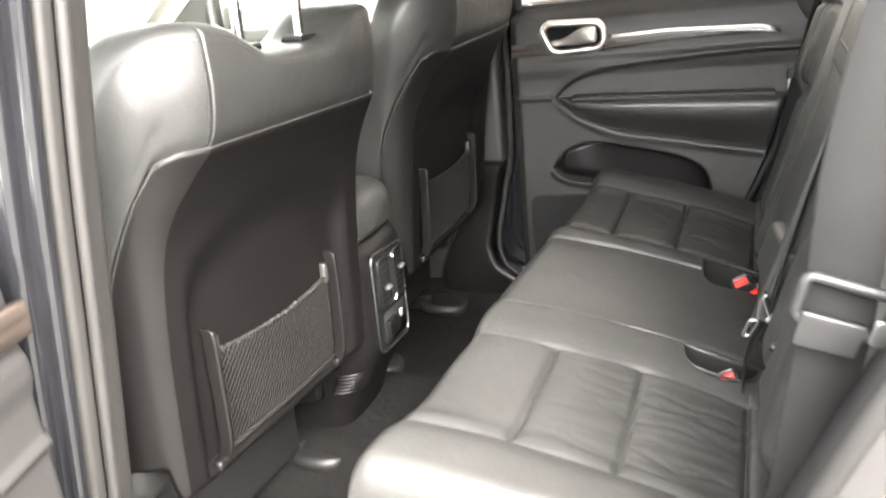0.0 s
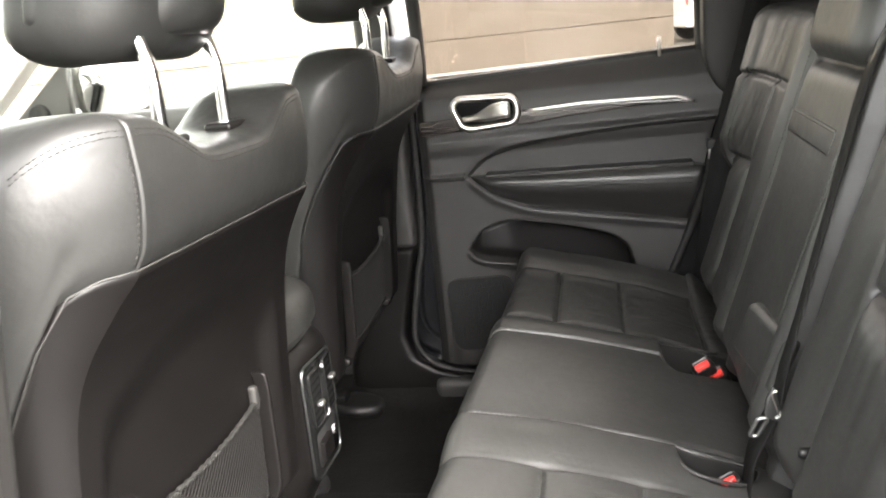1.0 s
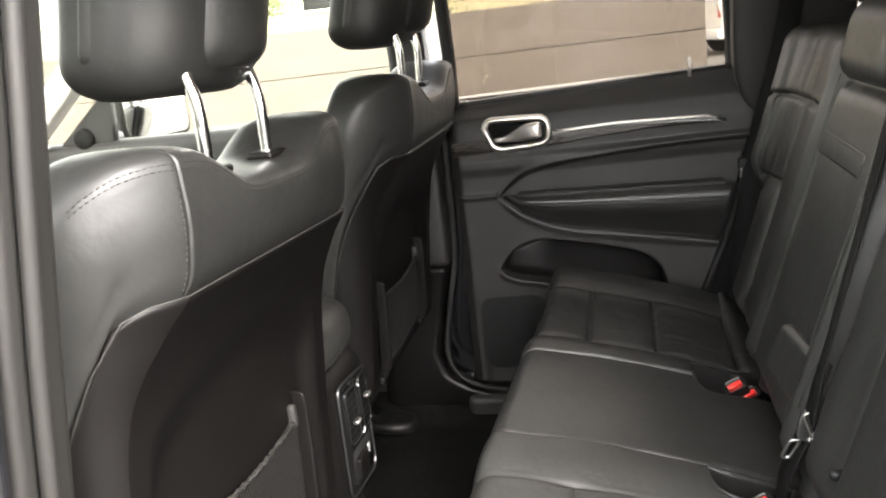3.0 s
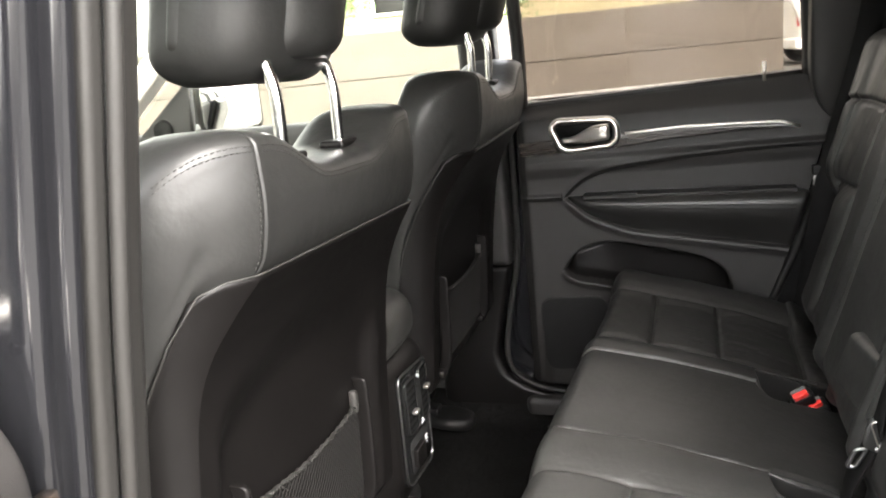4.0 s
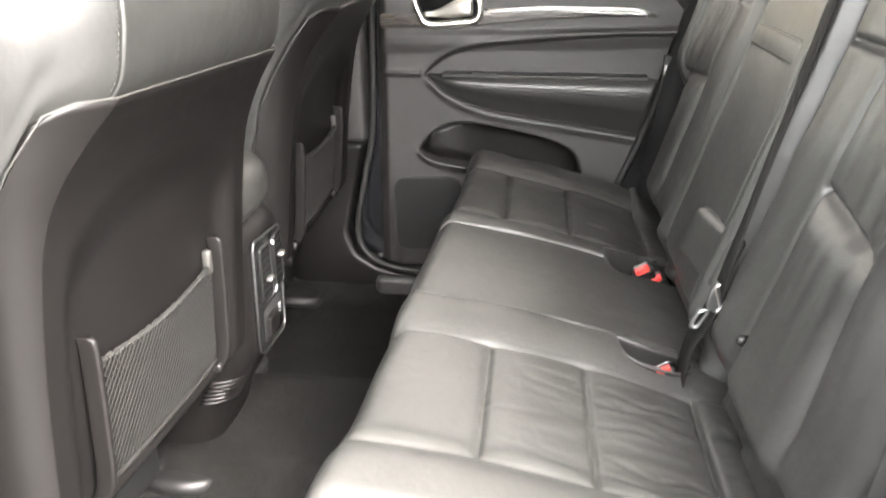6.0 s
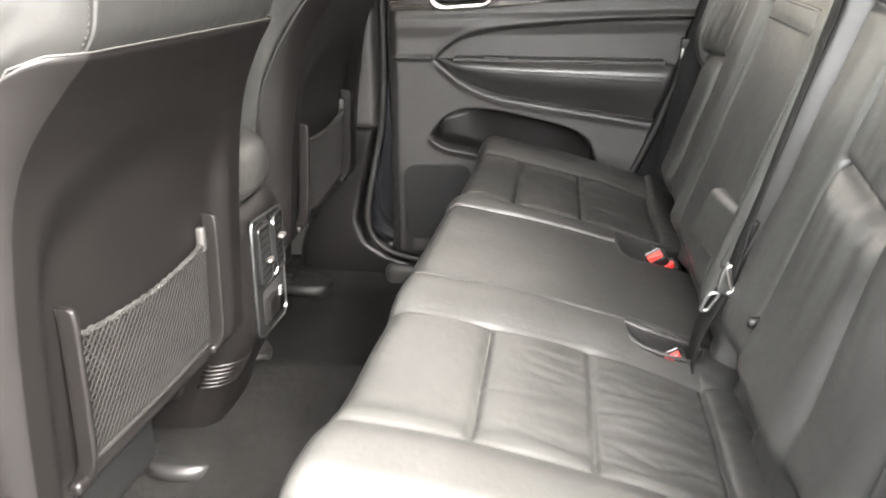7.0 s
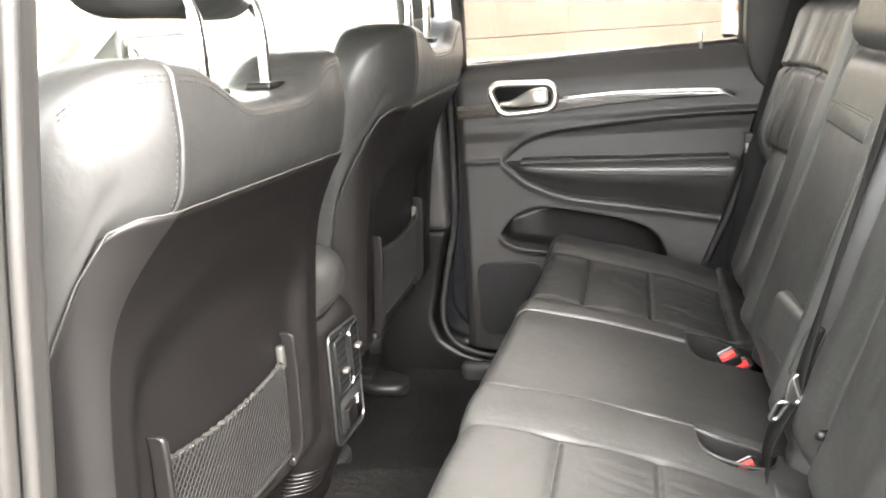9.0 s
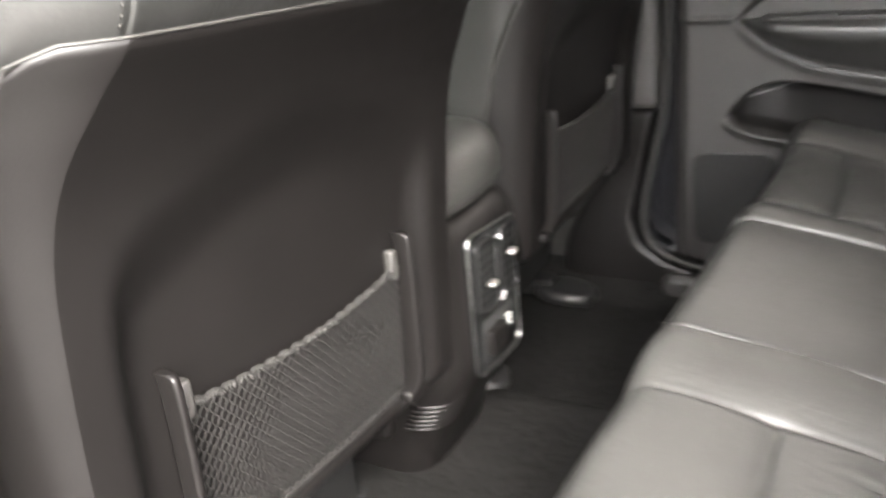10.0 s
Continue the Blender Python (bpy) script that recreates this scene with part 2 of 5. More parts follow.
def ribbon(pts, widths, thick=0.0012, bm=None):
    """A strap along pts; widths: the half-width vector at each point."""
    bm = bm or bmesh.new()
    pts, widths = [Vector(p) for p in pts], [Vector(w) for w in widths]
    rows = []
    for i, (p, w) in enumerate(zip(pts, widths)):
        a, b = pts[max(0, i - 1)], pts[min(len(pts) - 1, i + 1)]
        nrm = (b - a).cross(w).normalized() * thick
        rows.append([bm.verts.new(v) for v in (p - w, p - w * 0.97 + nrm, p + nrm * 1.15, p + w * 0.97 + nrm, p + w, p + w * 0.97 - nrm, p - nrm * 1.15, p - w * 0.97 - nrm)])
    for a, b in zip(rows, rows[1:]):
        for k in range(8):
            bm.faces.new((a[k], a[(k + 1) % 8], b[(k + 1) % 8], b[k]))
    bm.faces.new(rows[0])
    bm.faces.new(rows[-1])
    return bm


def plate(outline, depth, place, bevel=0.002, segments=2):
    """A slab from a 2D outline (a, b), thickness depth, put into the world by place(a, b, d)."""
    bm = bmesh.new()
    lo = [bm.verts.new((a, b, 0)) for a, b in outline]
    f = bm.faces.new(lo)
    r = bmesh.ops.extrude_face_region(bm, geom=[f])
    bmesh.ops.translate(bm, verts=[v for v in r["geom"] if isinstance(v, bmesh.types.BMVert)], vec=(0, 0, depth))
    if bevel:
        edges = [e for e in bm.edges if abs(e.verts[0].co.z - e.verts[1].co.z) < 1e-7 and e.verts[0].co.z > depth * 0.5]
        bmesh.ops.bevel(bm, geom=edges, offset=bevel, segments=segments, affect="EDGES", profile=0.6)
    for v in bm.verts:
        v.co = Vector(place(*v.co))
    return bm


def rounded(pts, r, n=5):
    """A 2D outline with its corners rounded."""
    out = []
    for i, p in enumerate(pts):
        a, b, c = Vector(pts[i - 1]), Vector(p), Vector(pts[(i + 1) % len(pts)])
        d1, d2 = (a - b), (c - b)
        k = min(r, d1.length * 0.48, d2.length * 0.48)
        s, e = b + d1.normalized() * k, b + d2.normalized() * k
        for j in range(n + 1):
            t = j / n
            out.append(tuple((1 - t) ** 2 * s + 2 * t * (1 - t) * b + t * t * e))
    return out


def block(lo, hi, r=0.01, n=(1, 1, 1), deform=None):
    lo, hi = Vector(lo), Vector(hi)
    return rbox((hi - lo) / 2, r, n, deform, (lo + hi) / 2)


def height_sheet(xs, zs, depth, place, thick=0.02):
    """A closed sheet over xs by zs, raised by depth(x, z) and put into the world by place(x, z, d)."""
    bm = bmesh.new()
    front = [[bm.verts.new(place(x, z, depth(x, z))) for x in xs] for z in zs]
    back = [[bm.verts.new(place(x, z, -thick)) for x in xs] for z in zs]
    add_grid(bm, front)
    add_grid(bm, back)
    for f, b in ((front[0], back[0]), (front[-1], back[-1])):
        add_grid(bm, [f, b])
    add_grid(bm, [[r[0] for r in front], [r[0] for r in back]])
    add_grid(bm, [[r[-1] for r in front], [r[-1] for r in back]])
    return bm


def spread(a, b, step, marks=(), near=(0.002, 0.005, 0.009, 0.014)):
    n = max(1, round((b - a) / step))
    vals = [a + (b - a) * i / n for i in range(n + 1)]
    for m in marks:
        vals += [m] + [m + s * d for d in near for s in (-1, 1)]
    vals = sorted(round(v, 5) for v in vals if a - 1e-9 <= v <= b + 1e-9)
    return [v for i, v in enumerate(vals) if i == 0 or v - vals[i - 1] > 8e-4]


def stitches(pts, length=0.0045, gap=0.0028, r=0.0006, lift=(0, 0, 0)):
    """Short threads along a line."""
    bm = bmesh.new()
    pts = [Vector(p) + Vector(lift) for p in pts]
    ends = [0.0]
    for a, b in zip(pts, pts[1:]):
        ends.append(ends[-1] + (b - a).length)

    def at(d):
        k = 0
        while k < len(pts) - 2 and ends[k + 1] < d:
            k += 1
        return pts[k].lerp(pts[k + 1], (d - ends[k]) / max(1e-9, ends[k + 1] - ends[k]))

    d = 0.0
    while d + length < ends[-1]:
        tube([at(d), at(d + length)], r, 4, bm=bm)
        d += length + gap
    return bm


# ---- the car's shell ----
def shell_piece(name, lo, hi, mat, label, category, r=0.01, deform=None, n=(1, 1, 1)):
    return tagged(part(name, block(lo, hi, r, n, deform), mat, None), label, category, kind="structure")


def floor_deform(v):
    v = v.copy()
    hump = sm(0.24, 0.13, abs(v.y + 0.01)) if v.z > 0.36 else 0
    v.z += 0.085 * hump + (0.06 * sm(0.62, 0.72, abs(v.y)) if v.z > 0.36 else 0)
    return v


tagged(part("floor", rbox((1.35, 0.74, 0.03), 0.008, (30, 70, 1), floor_deform, (0.25, 0, 0.36)), CARPET, None), "black carpeted car floor with a raised centre tunnel", "car floor", kind="structure")


def roof_deform(v):
    v = v.copy()
    v.z -= 0.10 * (abs(v.y) / 0.66) ** 3 + 0.06 * ((v.x - 0.4) / 1.2) ** 2
    return v


tagged(part("roof_skin", rbox((1.09, 0.68, 0.012), 0.01, (16, 12, 1), lambda v: roof_deform(v) + Vector((0, 0, 0.045)), (0.60, 0, 1.66)), PAINT, None), "gloss black painted car roof", "car roof", kind="structure")
tagged(part("ceiling", rbox((1.10, 0.66, 0.02), 0.015, (16, 12, 1), roof_deform, (0.60, 0, 1.66)), HEADLINER, None), "pale cloth headliner under the car roof", "headliner", kind="structure")
# the far body side: lower wall, quarter panel, dash wall and tailgate
shell_piece("wall_far_sill", (-1.05, 0.74, 0.10), (0.055, 0.84, 0.47), PAINT, "black painted lower body side of the car", "car body")
shell_piece("wall_quarter_far", (0.84, 0.66, 0.30), (1.70, 0.80, 1.22), TRIM, "dark plastic trim of the cargo bay side", "car trim", 0.02)
shell_piece("wall_quarter_near", (0.92, -0.80, 0.30), (1.70, -0.66, 1.22), TRIM, "dark plastic trim of the cargo bay side", "car trim", 0.02)
shell_piece("wall_tailgate", (1.62, -0.70, 0.30), (1.70, 0.70, 1.18), TRIM, "dark lower inner trim of the tailgate", "tailgate trim", 0.02)
shell_piece("wall_cargo_floor", (0.85, -0.68, 0.62), (1.64, 0.68, 0.66), CARPET, "black carpeted cargo floor behind the seats", "cargo floor", 0.01)


def pillar_between(name, a, b, wa, wb, mat, label, depth=0.05, near=False):
    """A pillar from the point a to b, of half-widths wa and wb along x, depth across."""
    a, b = Vector(a), Vector(b)

    def d(v):
        t = v.z
        c = a.lerp(b, t)
        w = wa + (wb - wa) * t
        return Vector((c.x + v.x * w, c.y + v.y * depth, c.z))

    return tagged(part(name, rbox((1, 1, 0.5), 0.28, (4, 4, 10), d, (0, 0, 0.5)), mat, None), label, "pillar", kind="structure")


for side, y in (("far", 1), ("near", -1)):
    pillar_between("pillar_a_" + side, (-1.22, 0.74 * y, 1.08), (-0.52, 0.60 * y, 1.60), 0.05, 0.045, HEADLINER, "slanted windscreen pillar with pale plastic trim", 0.03)
    pillar_between("pillar_c_" + side, (0.92 if y > 0 else 0.95, 0.73 * y, 1.10), (0.88 if y > 0 else 0.90, 0.62 * y, 1.60), 0.21 if y > 0 else 0.12, 0.18 if y > 0 else 0.12, SOFT, "wide dark rear roof pillar with plastic trim", 0.035)
    pillar_between("pillar_d_" + side, (1.66, 0.70 * y, 1.10), (1.45, 0.60 * y, 1.58), 0.07, 0.06, TRIM, "rear corner roof pillar with plastic trim", 0.03)
    rail = smooth_path([(-0.55, 0.60 * y, 1.585), (0.05, 0.63 * y, 1.60), (0.8, 0.63 * y, 1.60), (1.45, 0.60 * y, 1.57)], 6)
    tagged(part("roof_rail_trim_" + side, tube(rail, 0.045, 10), HEADLINER, None), "cloth-covered roof rail above the doors", "roof rail", kind="structure")


# far B pillar: upper trim, lower trim that flares into the sill
def far_b_upper(v):
    v = v.copy()
    t = (v.z - 0.78) / 0.80
    v.y -= 0.085 * max(0, t - 0.45) ** 1.3
    return v


b_far = thing("pillar_b_far", "dark plastic centre pillar trim beside the door", "pillar", kind="structure")
part("upper_trim", rbox((0.045, 0.035, 0.405), 0.018, (4, 3, 24), far_b_upper, (-0.012, 0.735, 1.19)), TRIM, b_far)
FLARE = [(0.415, 0.24), (0.445, 0.16), (0.462, 0.075), (0.50, 0.005), (0.557, -0.019), (0.67, 0.000), (0.775, 0.024), (0.79, 0.026)]


def far_b_lower(v):
    right = lerp_table(FLARE, v.z)
    t = (v.x + 0.055) / 0.11
    return Vector((-0.09 - 0.08 * sm(0.7, 0.45, v.z) + (right + 0.09 + 0.08 * sm(0.7, 0.45, v.z)) * t, v.y - 0.025 * sm(0.7, 0.45, v.z), v.z))


part("lower_trim", rbox((0.055, 0.035, 0.185), 0.014, (10, 3, 28), far_b_lower, (0.0, 0.735, 0.60)), SHELL, b_far, "charcoal flared lower pillar trim")
sill = smooth_path([(0.048, 0.735, 1.16), (0.042, 0.735, 0.83), (0.022, 0.722, 0.70), (0.004, 0.70, 0.58), (0.018, 0.69, 0.515), (0.075, 0.685, 0.475), (0.20, 0.685, 0.458), (0.5, 0.70, 0.45), (0.72, 0.70, 0.46)], 8)
part("door_seal", tube(sill, 0.0075, 8), RUBBER, b_far, "black rubber door seal")
tagged(part("sill_trim_far", block((0.05, 0.655, 0.38), (0.90, 0.78, 0.452), 0.02, (8, 2, 2)), TRIM, None), "dark plastic door sill tread", "door sill", kind="structure")
tagged(part("sill_trim_near", block((0.02, -0.80, 0.36), (0.90, -0.64, 0.452), 0.02, (8, 2, 2)), TRIM, None), "dark plastic door sill tread", "door sill", kind="structure")

# near B pillar beside the open rear door
b_near = thing("pillar_b_near", "centre pillar of the car with dark trim, rubber seal and black paint", "pillar", kind="structure")


def near_lean(v):
    v = v.copy()
    t = v.z - 1.24
    v.x += 0.17 * t
    v.y += 0.05 * max(0, v.z - 1.15) ** 1.2
    return v


part("inner_trim", rbox((0.036, 0.020, 0.60), 0.016, (5, 4, 30), near_lean, (0.043, -0.732, 1.02)), PALE_TRIM, b_near, "grey grained inner pillar trim")
part("pillar_seal", tube([near_lean(Vector((0.0865, -0.758, 0.42 + 0.04 * i))) for i in range(30)], 0.0062, 10), SEAL_GREY, b_near, "grey rubber door seal")
part("seal_base", rbox((0.010, 0.010, 0.60), 0.007, (3, 3, 30), near_lean, (0.070, -0.768, 1.02)), SEAL_GREY, b_near, "dark grey seal carrier")
part("painted_jamb", rbox((0.036, 0.022, 0.62), 0.012, (4, 4, 30), near_lean, (0.030, -0.798, 1.0)), PAINT, b_near, "gloss black painted door jamb")
part("jamb_flange", tube([near_lean(Vector((0.068, -0.788, 0.40 + 0.04 * i))) for i in range(30)], 0.0095, 12), PAINT, b_near, "rounded gloss black flange")
part("outer_seal", tube([near_lean(Vector((-0.006, -0.822, 0.40 + 0.04 * i))) for i in range(30)], 0.010, 8), RUBBER, b_near)
tagged(part("jamb_far", block((-0.10, 0.760, 0.40), (0.11, 0.80, 1.18), 0.008), PAINT, None), "gloss black painted door jamb behind the seal", "door jamb", kind="structure")
arch = [(0.605, 0.47), (0.625, 0.72), (0.660, 0.84), (0.690, 0.915), (0.715, 0.975), (0.748, 1.05), (0.80, 1.16), (1.0, 1.20), (1.0, 0.47)]
tagged(part("arch_trim_near", plate(arch, 0.06, lambda a, b, d: (a, -0.715 - d, b), 0.015, 4), TRIM, None), "dark plastic trim over the rear wheel arch", "wheel arch trim", kind="structure")
tagged(part("arch_seal_near", tube(smooth_path([(a, -0.782, b) for a, b in arch[:7]], 6), 0.010, 8), RUBBER, None), "rubber door seal along the rear wheel arch", "door seal", kind="structure")
# near front door seen behind the pillar
shell_piece("wall_front_door_near", (-1.05, -0.80, 0.35), (-0.035, -0.70, 1.14), TRIM, "closed front door with dark plastic trim", "car door", 0.03)
shell_piece("wall_front_door_far", (-1.05, 0.71, 0.35), (-0.045, 0.80, 1.17), TRIM, "closed front door with dark plastic trim", "car door", 0.03, n=(8, 2, 8))
shell_piece("wall_dashboard", (-1.35, -0.70, 0.45), (-0.98, 0.70, 1.09), SOFT, "dark soft-touch dashboard under the windscreen", "dashboard", 0.06, n=(4, 8, 4))

# side windows and belt mouldings
for nm, x0, x1, z0, z1, y, gl in (("window_rear_far", 0.09, 0.72, 1.165, 1.56, 0.765, PRIVACY), ("window_front_far", -1.05, -0.03, 1.15, 1.56, 0.765, GLASS)):
    lean = lambda a, b, d, y=y: (a, y - 0.25 * (b - 1.16) + d, b)
    w = tagged(part(nm, plate([(x0, z0), (x1, z0 + 0.03), (x1, z1), (x0, z1)], 0.004, lean, 0), gl, None, smooth=False), "clear side window glass of the car", "car window", kind="structure")
    w.visible_shadow = gl is PRIVACY


# unseen pane, tinted deeper than the far one to dim the driver's seat
tagged(part("window_front_near", plate([(-1.05, 1.135), (-0.05, 1.135), (-0.02, 1.57), (-0.50, 1.57)], 0.004, lambda a, b, d: (a, -0.762 + 0.25 * (b - 1.16) + d, b), 0), TINTED, None, smooth=False), "unseen front side window, tinted to dim the driver seat", "car window", kind="structure")
for side, y in (("far", 1), ("near", -1)):
    tagged(part("window_quarter_" + side, plate([(0.98, 1.20), (1.62, 1.20), (1.48, 1.56), (0.94, 1.57)], 0.004, lambda a, b, d, y=y: (a, y * (0.745 - 0.26 * (b - 1.16)) + d, b), 0), SMOKED, None, smooth=False), "dark tinted rear quarter window", "car window", kind="structure")
tagged(part("window_tailgate", plate([(-0.66, 1.16), (0.66, 1.16), (0.56, 1.60), (-0.56, 1.60)], 0.004, lambda a, b, d: (1.66 - 0.40 * (b - 1.16) + d, a, b), 0), SMOKED, None, smooth=False), "dark tinted tailgate window", "car window", kind="structure")

tagged(part("windscreen", plate([(-0.68, 1.08), (0.68, 1.08), (0.57, 1.62), (-0.57, 1.62)], 0.005, lambda a, b, d: (-1.28 + 1.44 * (b - 1.08) - d, a, b), 0), GLASS, None, smooth=False), "clear sloping windscreen glass", "windscreen", kind="structure")

# ---- front seats ----
XR = [(0.58, -0.030), (0.64, -0.016), (0.72, -0.008), (0.80, -0.004), (0.885, 0.001), (0.985, 0.011), (1.036, 0.021), (1.07, 0.034), (1.095, 0.048), (1.12, 0.064), (1.14, 0.079), (1.16, 0.088), (1.207, 0.096), (1.25, 0.095), (1.30, 0.090)]
FOLD = [(0.58, 0.235), (0.70, 0.241), (0.86, 0.241), (0.98, 0.239), (1.04, 0.234), (1.08, 0.225), (1.11, 0.213), (1.135, 0.203), (1.155, 0.198), (1.20, 0.197), (1.26, 0.196), (1.30, 0.194)]
WIDE = [(0.58, 0.262), (0.70, 0.270), (0.95, 0.277), (1.06, 0.282), (1.16, 0.288), (1.21, 0.288), (1.25, 0.282), (1.30, 0.272)]
CHAMFER = [(0.58, 0.040), (0.95, 0.046), (1.06, 0.056), (1.13, 0.078), (1.18, 0.088), (1.30, 0.085)]
SIDE = [(0.58, 0.10), (1.00, 0.10), (1.12, 0.07), (1.20, 0.035), (1.30, 0.025)]
DEPTH = [(0.58, 0.16), (1.05, 0.16), (1.16, 0.14), (1.22, 0.115), (1.26, 0.095), (1.30, 0.085)]
BORDER = [(-0.085, 0.62), (-0.066, 0.80), (-0.054, 0.90), (-0.044, 0.950), (-0.032, 0.990), (-0.016, 1.030), (0.002, 1.070), (0.020, 1.105), (0.034, 1.127), (0.047, 1.140), (0.062, 1.1455), (0.080, 1.147), (0.20, 1.149)]
TOP = [(0.0, 1.241), (0.055, 1.242), (0.085, 1.248), (0.115, 1.264), (0.150, 1.280), (0.195, 1.285), (0.225, 1.282), (0.250, 1.271), (0.270, 1.250), (0.282, 1.222), (0.290, 1.185)]


def smooth_table(table):
    return [(p.x, p.y) for p in smooth_path([(a, b, 0) for a, b in table], 6)]


XR, FOLD, WIDE, CHAMFER, SIDE, DEPTH, TOP, BORDER = (smooth_table(t) for t in (XR, FOLD, WIDE, CHAMFER, SIDE, DEPTH, TOP, BORDER))


def seat_rear(s, z):
    """Offset and depth of a front seat's rear and side skin; s runs from -1 at one side over the back to 1."""
    a, x, f, w, c = abs(s), lerp_table(XR, z), lerp_table(FOLD, z), lerp_table(WIDE, z), lerp_table(CHAMFER, z)
    if a <= 0.7:
        u = f * a / 0.7
        x += 0.004 * (1 - (a / 0.7) ** 2) * sm(1.14, 1.19, z)
    elif a <= 0.86:
        q = (a - 0.7) / 0.16
        k = 0.45
        u = f + (w - f) * ((1 - k) * q + k * math.sin(q * math.pi / 2))
        x -= c * ((1 - k) * q + k * (1 - math.cos(q * math.pi / 2)))
    else:
        q = (a - 0.86) / 0.14
        u = w + 0.004 * math.sin(q * math.pi)
        x -= c + lerp_table(SIDE, z) * q
    return x, math.copysign(u, s)


def seat_front(s, z):
    """The same for the front skin, which meets the rear skin at s = -1 and 1."""
    a = abs(s)
    xm, um = seat_rear(1.0, z)
    bolster = 0.035 * sm(0.45, 0.8, a) * sm(1.16, 1.05, z)
    xf = lerp_table(XR, z) - lerp_table(DEPTH, z) - bolster
    xf = min(xf, xm - 0.012)
    x = xm + (xf - xm) * math.sqrt(max(0.0, 1 - a ** 5))
    return x, math.copysign(abs(seat_rear(s, z)[1]) if a < 0.86 else lerp_table(WIDE, z) * (0.985 + 0.015 * (a - 0.86) / 0.14), s)


def border_height(s):
    """Height at which the hard back panel ends and the leather begins."""
    z = 1.16
    while z > 0.63 and z > lerp_table(BORDER, seat_rear(s, z)[0]):
        z -= 0.002
    return z


STEPS = [0, 0.06, 0.12, 0.18, 0.24, 0.30, 0.36, 0.42, 0.47, 0.51, 0.54, 0.565, 0.59, 0.61, 0.63, 0.645, 0.66, 0.672, 0.681, 0.688, 0.693, 0.6965, 0.6985, 0.70, 0.7015, 0.7035, 0.707, 0.712, 0.72, 0.732, 0.748, 0.766, 0.786, 0.806, 0.826, 0.845, 0.86, 0.88, 0.90, 0.92, 0.94, 0.96, 0.98, 0.992, 1.0]
COLS = [-a for a in STEPS[:0:-1]] + STEPS


def pocket_field(u, z):
    """The sunken field in the hard back: 0 outside, 1 in its floor."""
    edge = lerp_table(FOLD, z)
    return sm(edge - 0.032, edge - 0.062, abs(u)) * sm(1.075, 0.985, z + 0.10 * (u / 0.25) ** 2) * sm(0.690, 0.705, z)


def panel_point(s, z, out=0.003):
    x, u = seat_rear(s, z)
    if abs(s) < 0.7:
        x -= 0.020 * pocket_field(u, z)
    return Vector((x + out * (1 if abs(s) < 0.8 else 0.4), u * (1 + out * 2.5), z))


def panel_foot(s):
    """Height of the panel's lower edge, cut away at its corners."""
    return 0.686 + 0.055 * sm(0.735, 0.775, abs(s))


def leather_point(s, z):
    x, u = seat_rear(s, z)
    seam = math.exp(-((abs(s) - 0.70) / 0.0032) ** 2)
    puff = sm(0.60, 0.685, abs(s)) * sm(0.80, 0.715, abs(s))
    tuck = math.exp(-(max(0.0, z - border_height(s)) / 0.012) ** 2)
    return Vector((x - 0.0022 * seam + 0.0010 * puff - 0.004 * tuck, u * (1 - 0.012 * tuck * (abs(s) > 0.8)), z))


def build_back(seat):
    """The leather of a front seat's backrest, and its hard back panel."""
    bm = bmesh.new()
    zb = {c: border_height(c) for c in COLS}
    rows = []
    for i in range(27):
        q = i / 26
        row = []
        for c in COLS:
            top = lerp_table(TOP, abs(seat_rear(c, 1.24)[1])) - 0.026
            row.append(leather_point(c, zb[c] - 0.012 + (top - zb[c] + 0.012) * (0.25 * q + 0.75 * q ** 1.4 if q < 1 else 1)))
        rows.append(row)
    caps = 14
    for k in range(1, caps):
        row = []
        t = math.pi * k / caps
        for i, c in enumerate(COLS):
            r = rows[26][i]
            ze = r.z
            xf, uf = seat_front(c, ze)
            half, mid = (r.x - xf) / 2, (r.x + xf) / 2
            lift = min(0.026, max(0.0, half * 0.9))
            cx = math.copysign(abs(math.cos(t)) ** 0.62, math.cos(t))
            row.append(Vector((mid + half * cx, r.y + (uf - r.y) * k / caps, ze + lift * math.sin(t) ** 0.62)))
        rows.append(row)
    for i in range(16):
        row = []
        for j, c in enumerate(COLS):
            ze = rows[26][j].z
            z = ze + (0.73 - ze) * i / 15
            xf, uf = seat_front(c, z)
            row.append(Vector((xf, uf, z)))
        rows.append(row)
    add_grid(bm, [[bm.verts.new(p) for p in r] for r in rows])
    bmesh.ops.remove_doubles(bm, verts=bm.verts, dist=2e-4)
    bmesh.ops.recalc_face_normals(bm, faces=bm.faces)
    skin = BVHTree.FromBMesh(bm)
    part("backrest", bm, LEATHER_FRONT_DIM, seat, "smooth black leather upholstery")
    pm = bmesh.new()
    wide = [c for c in COLS if abs(c) <= 0.985]
    rows = [[panel_point(c, panel_foot(c) + 0.010, -0.014) for c in wide]]
    for i in range(71):
        q = i / 70
        rows.append([panel_point(c, panel_foot(c) + (zb[c] - panel_foot(c)) * q, 0.003 - 0.010 * sm(0.03, 0.0, q)) for c in wide])
    rows.append([panel_point(c, zb[c] + 0.0012, 0.0012) for c in wide])
    rows.append([panel_point(c, zb[c] + 0.0005, -0.006) for c in wide])
    add_grid(pm, [[pm.verts.new(p) for p in r] for r in rows])
    part("back_panel", pm, SHELL, seat, "dark grained plastic seat back panel")
    return skin


